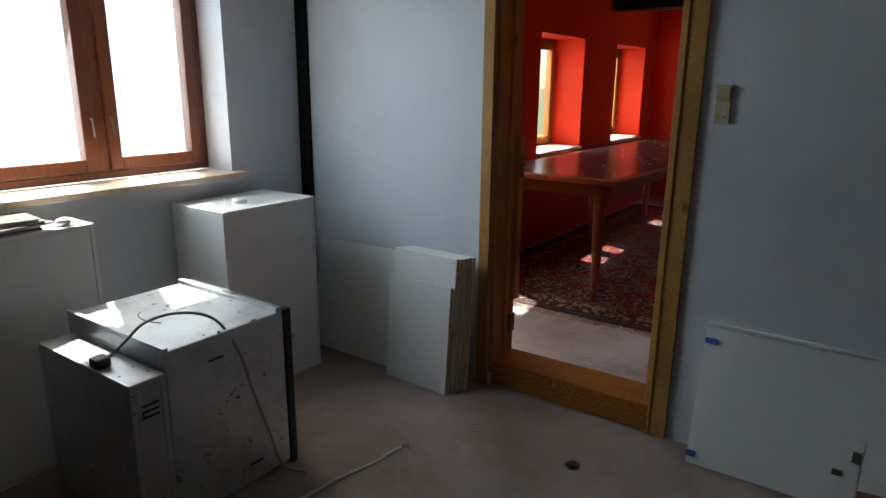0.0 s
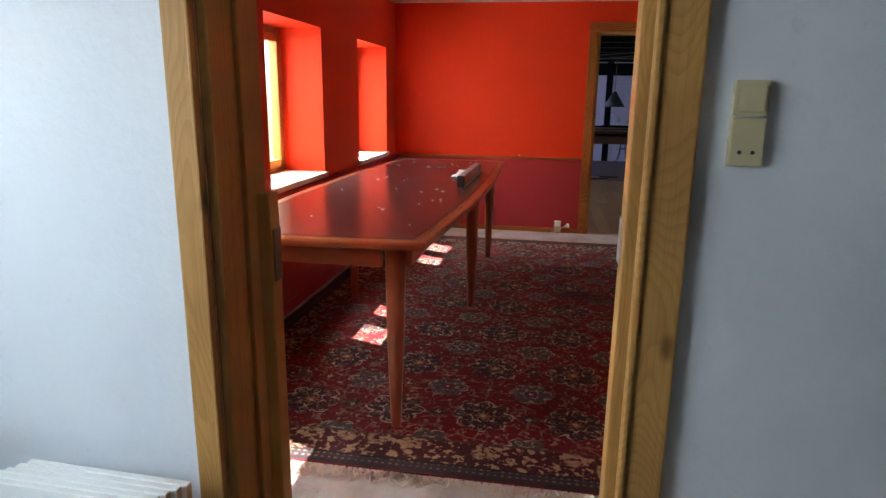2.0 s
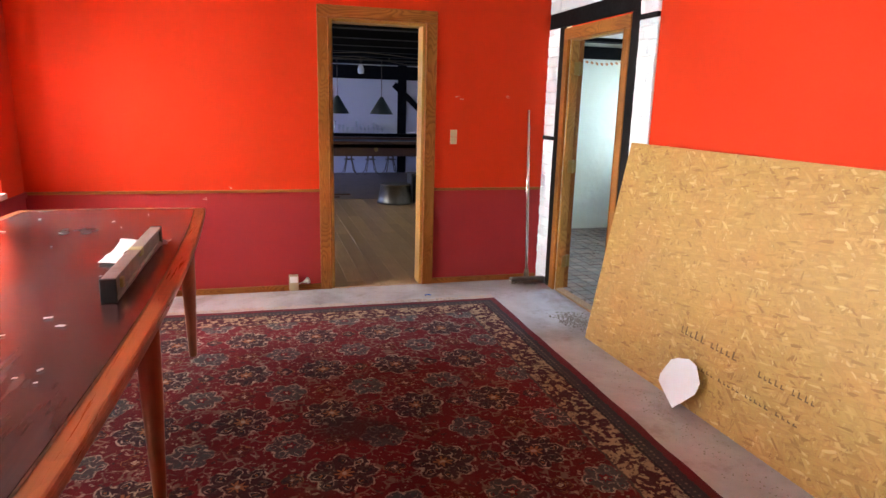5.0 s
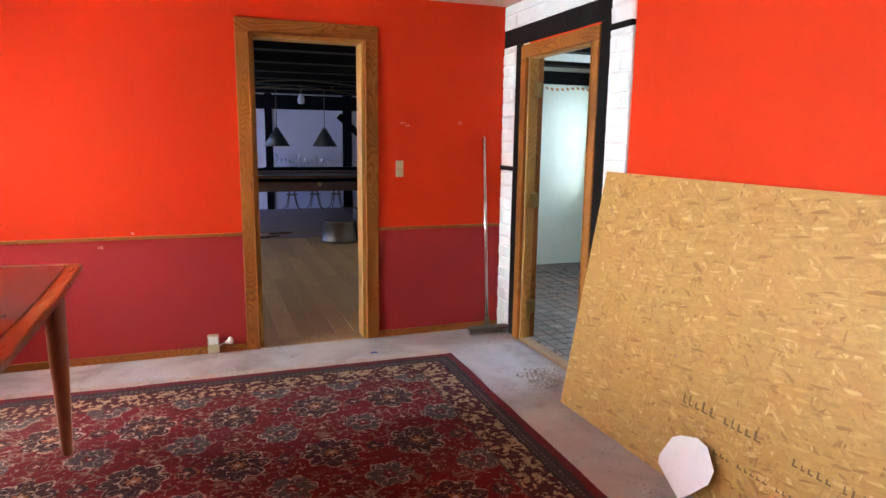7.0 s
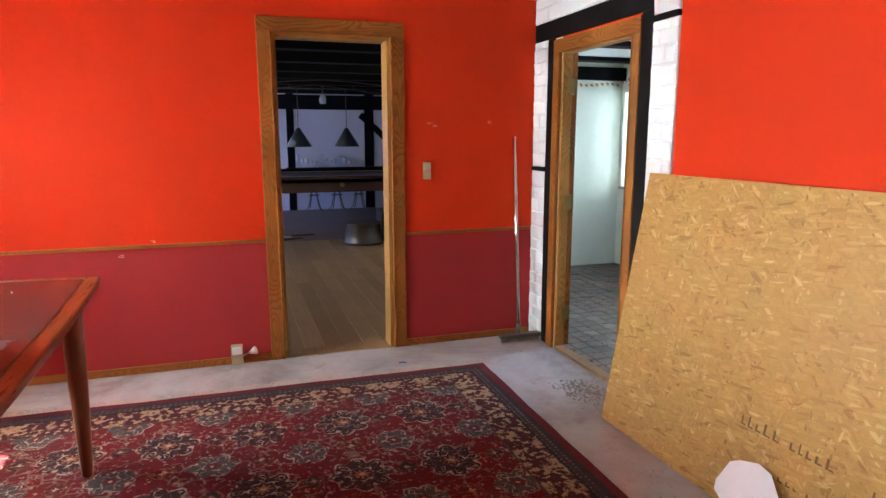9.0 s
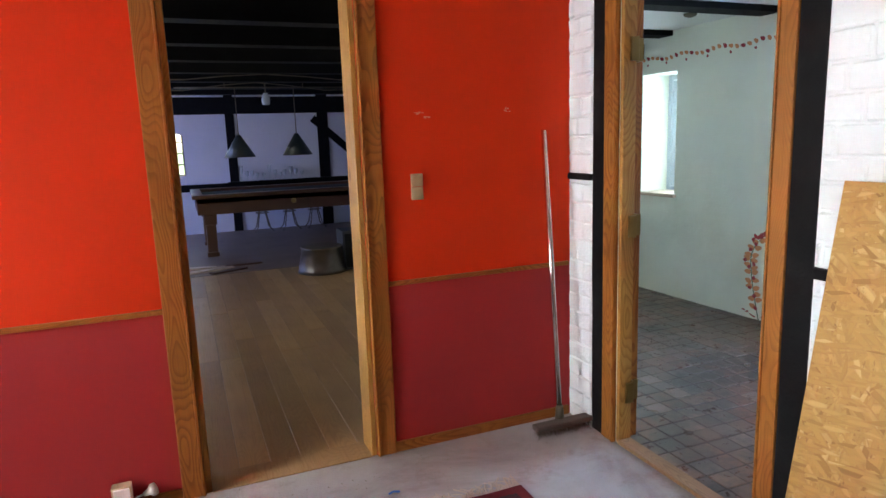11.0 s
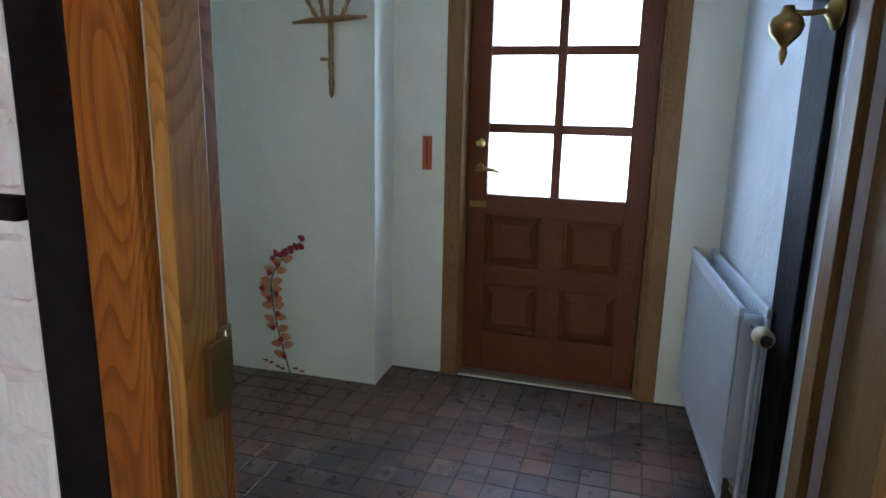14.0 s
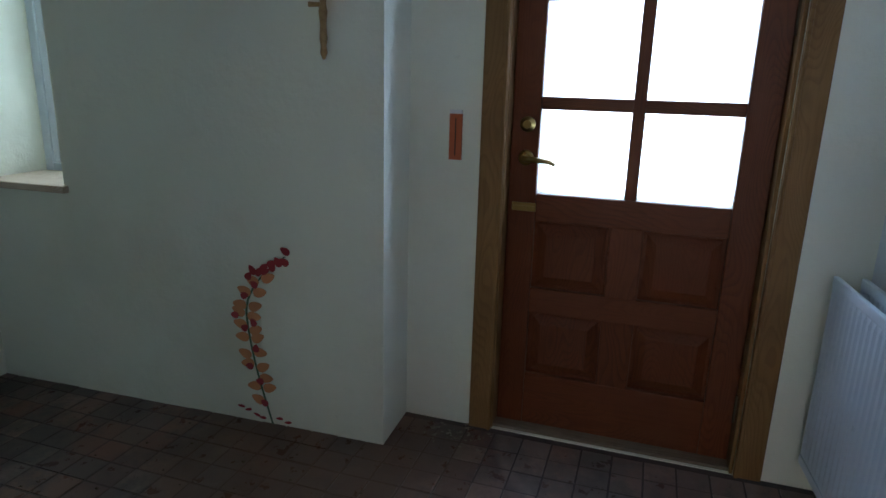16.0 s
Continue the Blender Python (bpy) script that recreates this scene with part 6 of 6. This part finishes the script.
def brick_strip(name, y0, y1, z0, z1, label):
    back = structure(name, a_box((E - 0.012, y0, z0), (E + 0.004, y1, z1), 0), WHITE_BRICK, label, "brickwork")
    z, odd = z0, False
    while z < z1 - 0.02:
        h = min(random.choice((0.072, 0.080, 0.088, 0.10)), z1 - z)
        y, odd = y0, not odd
        first = (y1 - y0) * (random.uniform(0.55, 1.0) if odd else random.uniform(0.3, 0.5))
        for w in (first, y1 - y0 - first) if first < (y1 - y0) * 0.92 else (y1 - y0,):
            if w > 0.015 and h > 0.02:
                mesh = piece_mesh("brick", 0.0125 + random.uniform(0, 0.006), w - 0.004, h - 0.005, 0.007, WHITE_BRICK)
                for v in mesh.vertices:
                    v.co += Vector((noise.noise(v.co * 20 + Vector((y, z, 1))), noise.noise(v.co * 18 + Vector((z, y, 4))), noise.noise(v.co * 15 + Vector((z, 3, y))))) * 0.006
                piece("brick", mesh, back, Matrix.Translation((E - 0.0185, y + 0.002, z + 0.0025)))
            y += w
        z += h
    return back


brick_strip("brickwork_far_low", 8.122, 8.30, 0.0, 1.145, "limewashed bricks beside the black post")
brick_strip("brickwork_far_high", 8.122, 8.30, 1.175, 1.967, "limewashed bricks beside the black post")
brick_strip("brickwork_near_low", 6.865, 7.05, 0.0, 0.915, "limewashed bricks beside the black post")
brick_strip("brickwork_near_high", 6.865, 7.05, 0.95, 1.905, "limewashed bricks beside the black post")
brick_strip("brickwork_near_top", 6.865, 7.05, 1.935, 2.235, "limewashed bricks under the ceiling")
brick_strip("brickwork_over", 7.05, 8.30, 2.08, 2.235, "limewashed bricks over the black beam")

# oak planks of the billiard room
floor_oak = bpy.data.objects["floor_billiard_room"]
lengths = (0.9, 1.2, 1.5, 1.9)
plank_meshes = {l: piece_mesh("plank", 0.127, l - 0.002, 0.014, 0.0015, OAK) for l in lengths}
x = -1.75
while x < 1.33:
    y = 8.452
    while y < 12.84:
        l = random.choice(lengths)
        if y + l > 12.6:
            l = round(12.858 - y, 2)
            plank_meshes.setdefault(l, piece_mesh("plank", 0.127, l - 0.002, 0.014, 0.0015, OAK))
        piece("plank", plank_meshes[l], floor_oak, Matrix.Translation((x, y, -0.014 + random.uniform(0, 0.0008))))
        y += l
    x += 0.129
structure("threshold_north", a_box((-0.318, 8.30, -0.01), (0.338, 8.452, 0.003), 0.002), OAK, "oak threshold strip", "threshold")

# square terracotta tiles of the hall
floor_hall = bpy.data.objects["floor_hall"]
TS = 0.106
tile_mesh = [piece_mesh("tile", TS - 0.005, TS - 0.005, 0.012, 0.0025, TILE) for _ in range(4)]
for i, mesh in enumerate(tile_mesh):
    for v in mesh.vertices:
        v.co.z += 0.0012 * noise.noise(v.co * 30 + Vector((i * 7, 0, 0)))
rest = bmesh.new()
count = 0
cells = [(i, j) for i in range(22) for j in range(32)]
for i, j in cells:
    x, y = 1.49 + TS * (i - 1), 6.93 + TS * j
    if x > 3.62 - TS * 0.3 or (y > 8.55 and x > 3.36):
        continue
    turn = random.uniform(-0.8, 0.8)
    lift = -0.012 + random.uniform(-0.0015, 0.0015)
    if y < 8.75 and x > 1.37 and count < 300 and not (x < 1.9 and y > 8.3):
        piece("tile", random.choice(tile_mesh), floor_hall, pose(x + 0.0035, y + 0.0035, lift, 0, 0, turn))
        count += 1
    else:
        box(rest, (x + 0.0035, y + 0.0035, lift), (x + TS - 0.0035, y + TS - 0.0035, lift + 0.012))
tagged(to_object("tile_field", rest, TILE, floor_hall), "further terracotta tiles of the hall floor", kind="stuff")
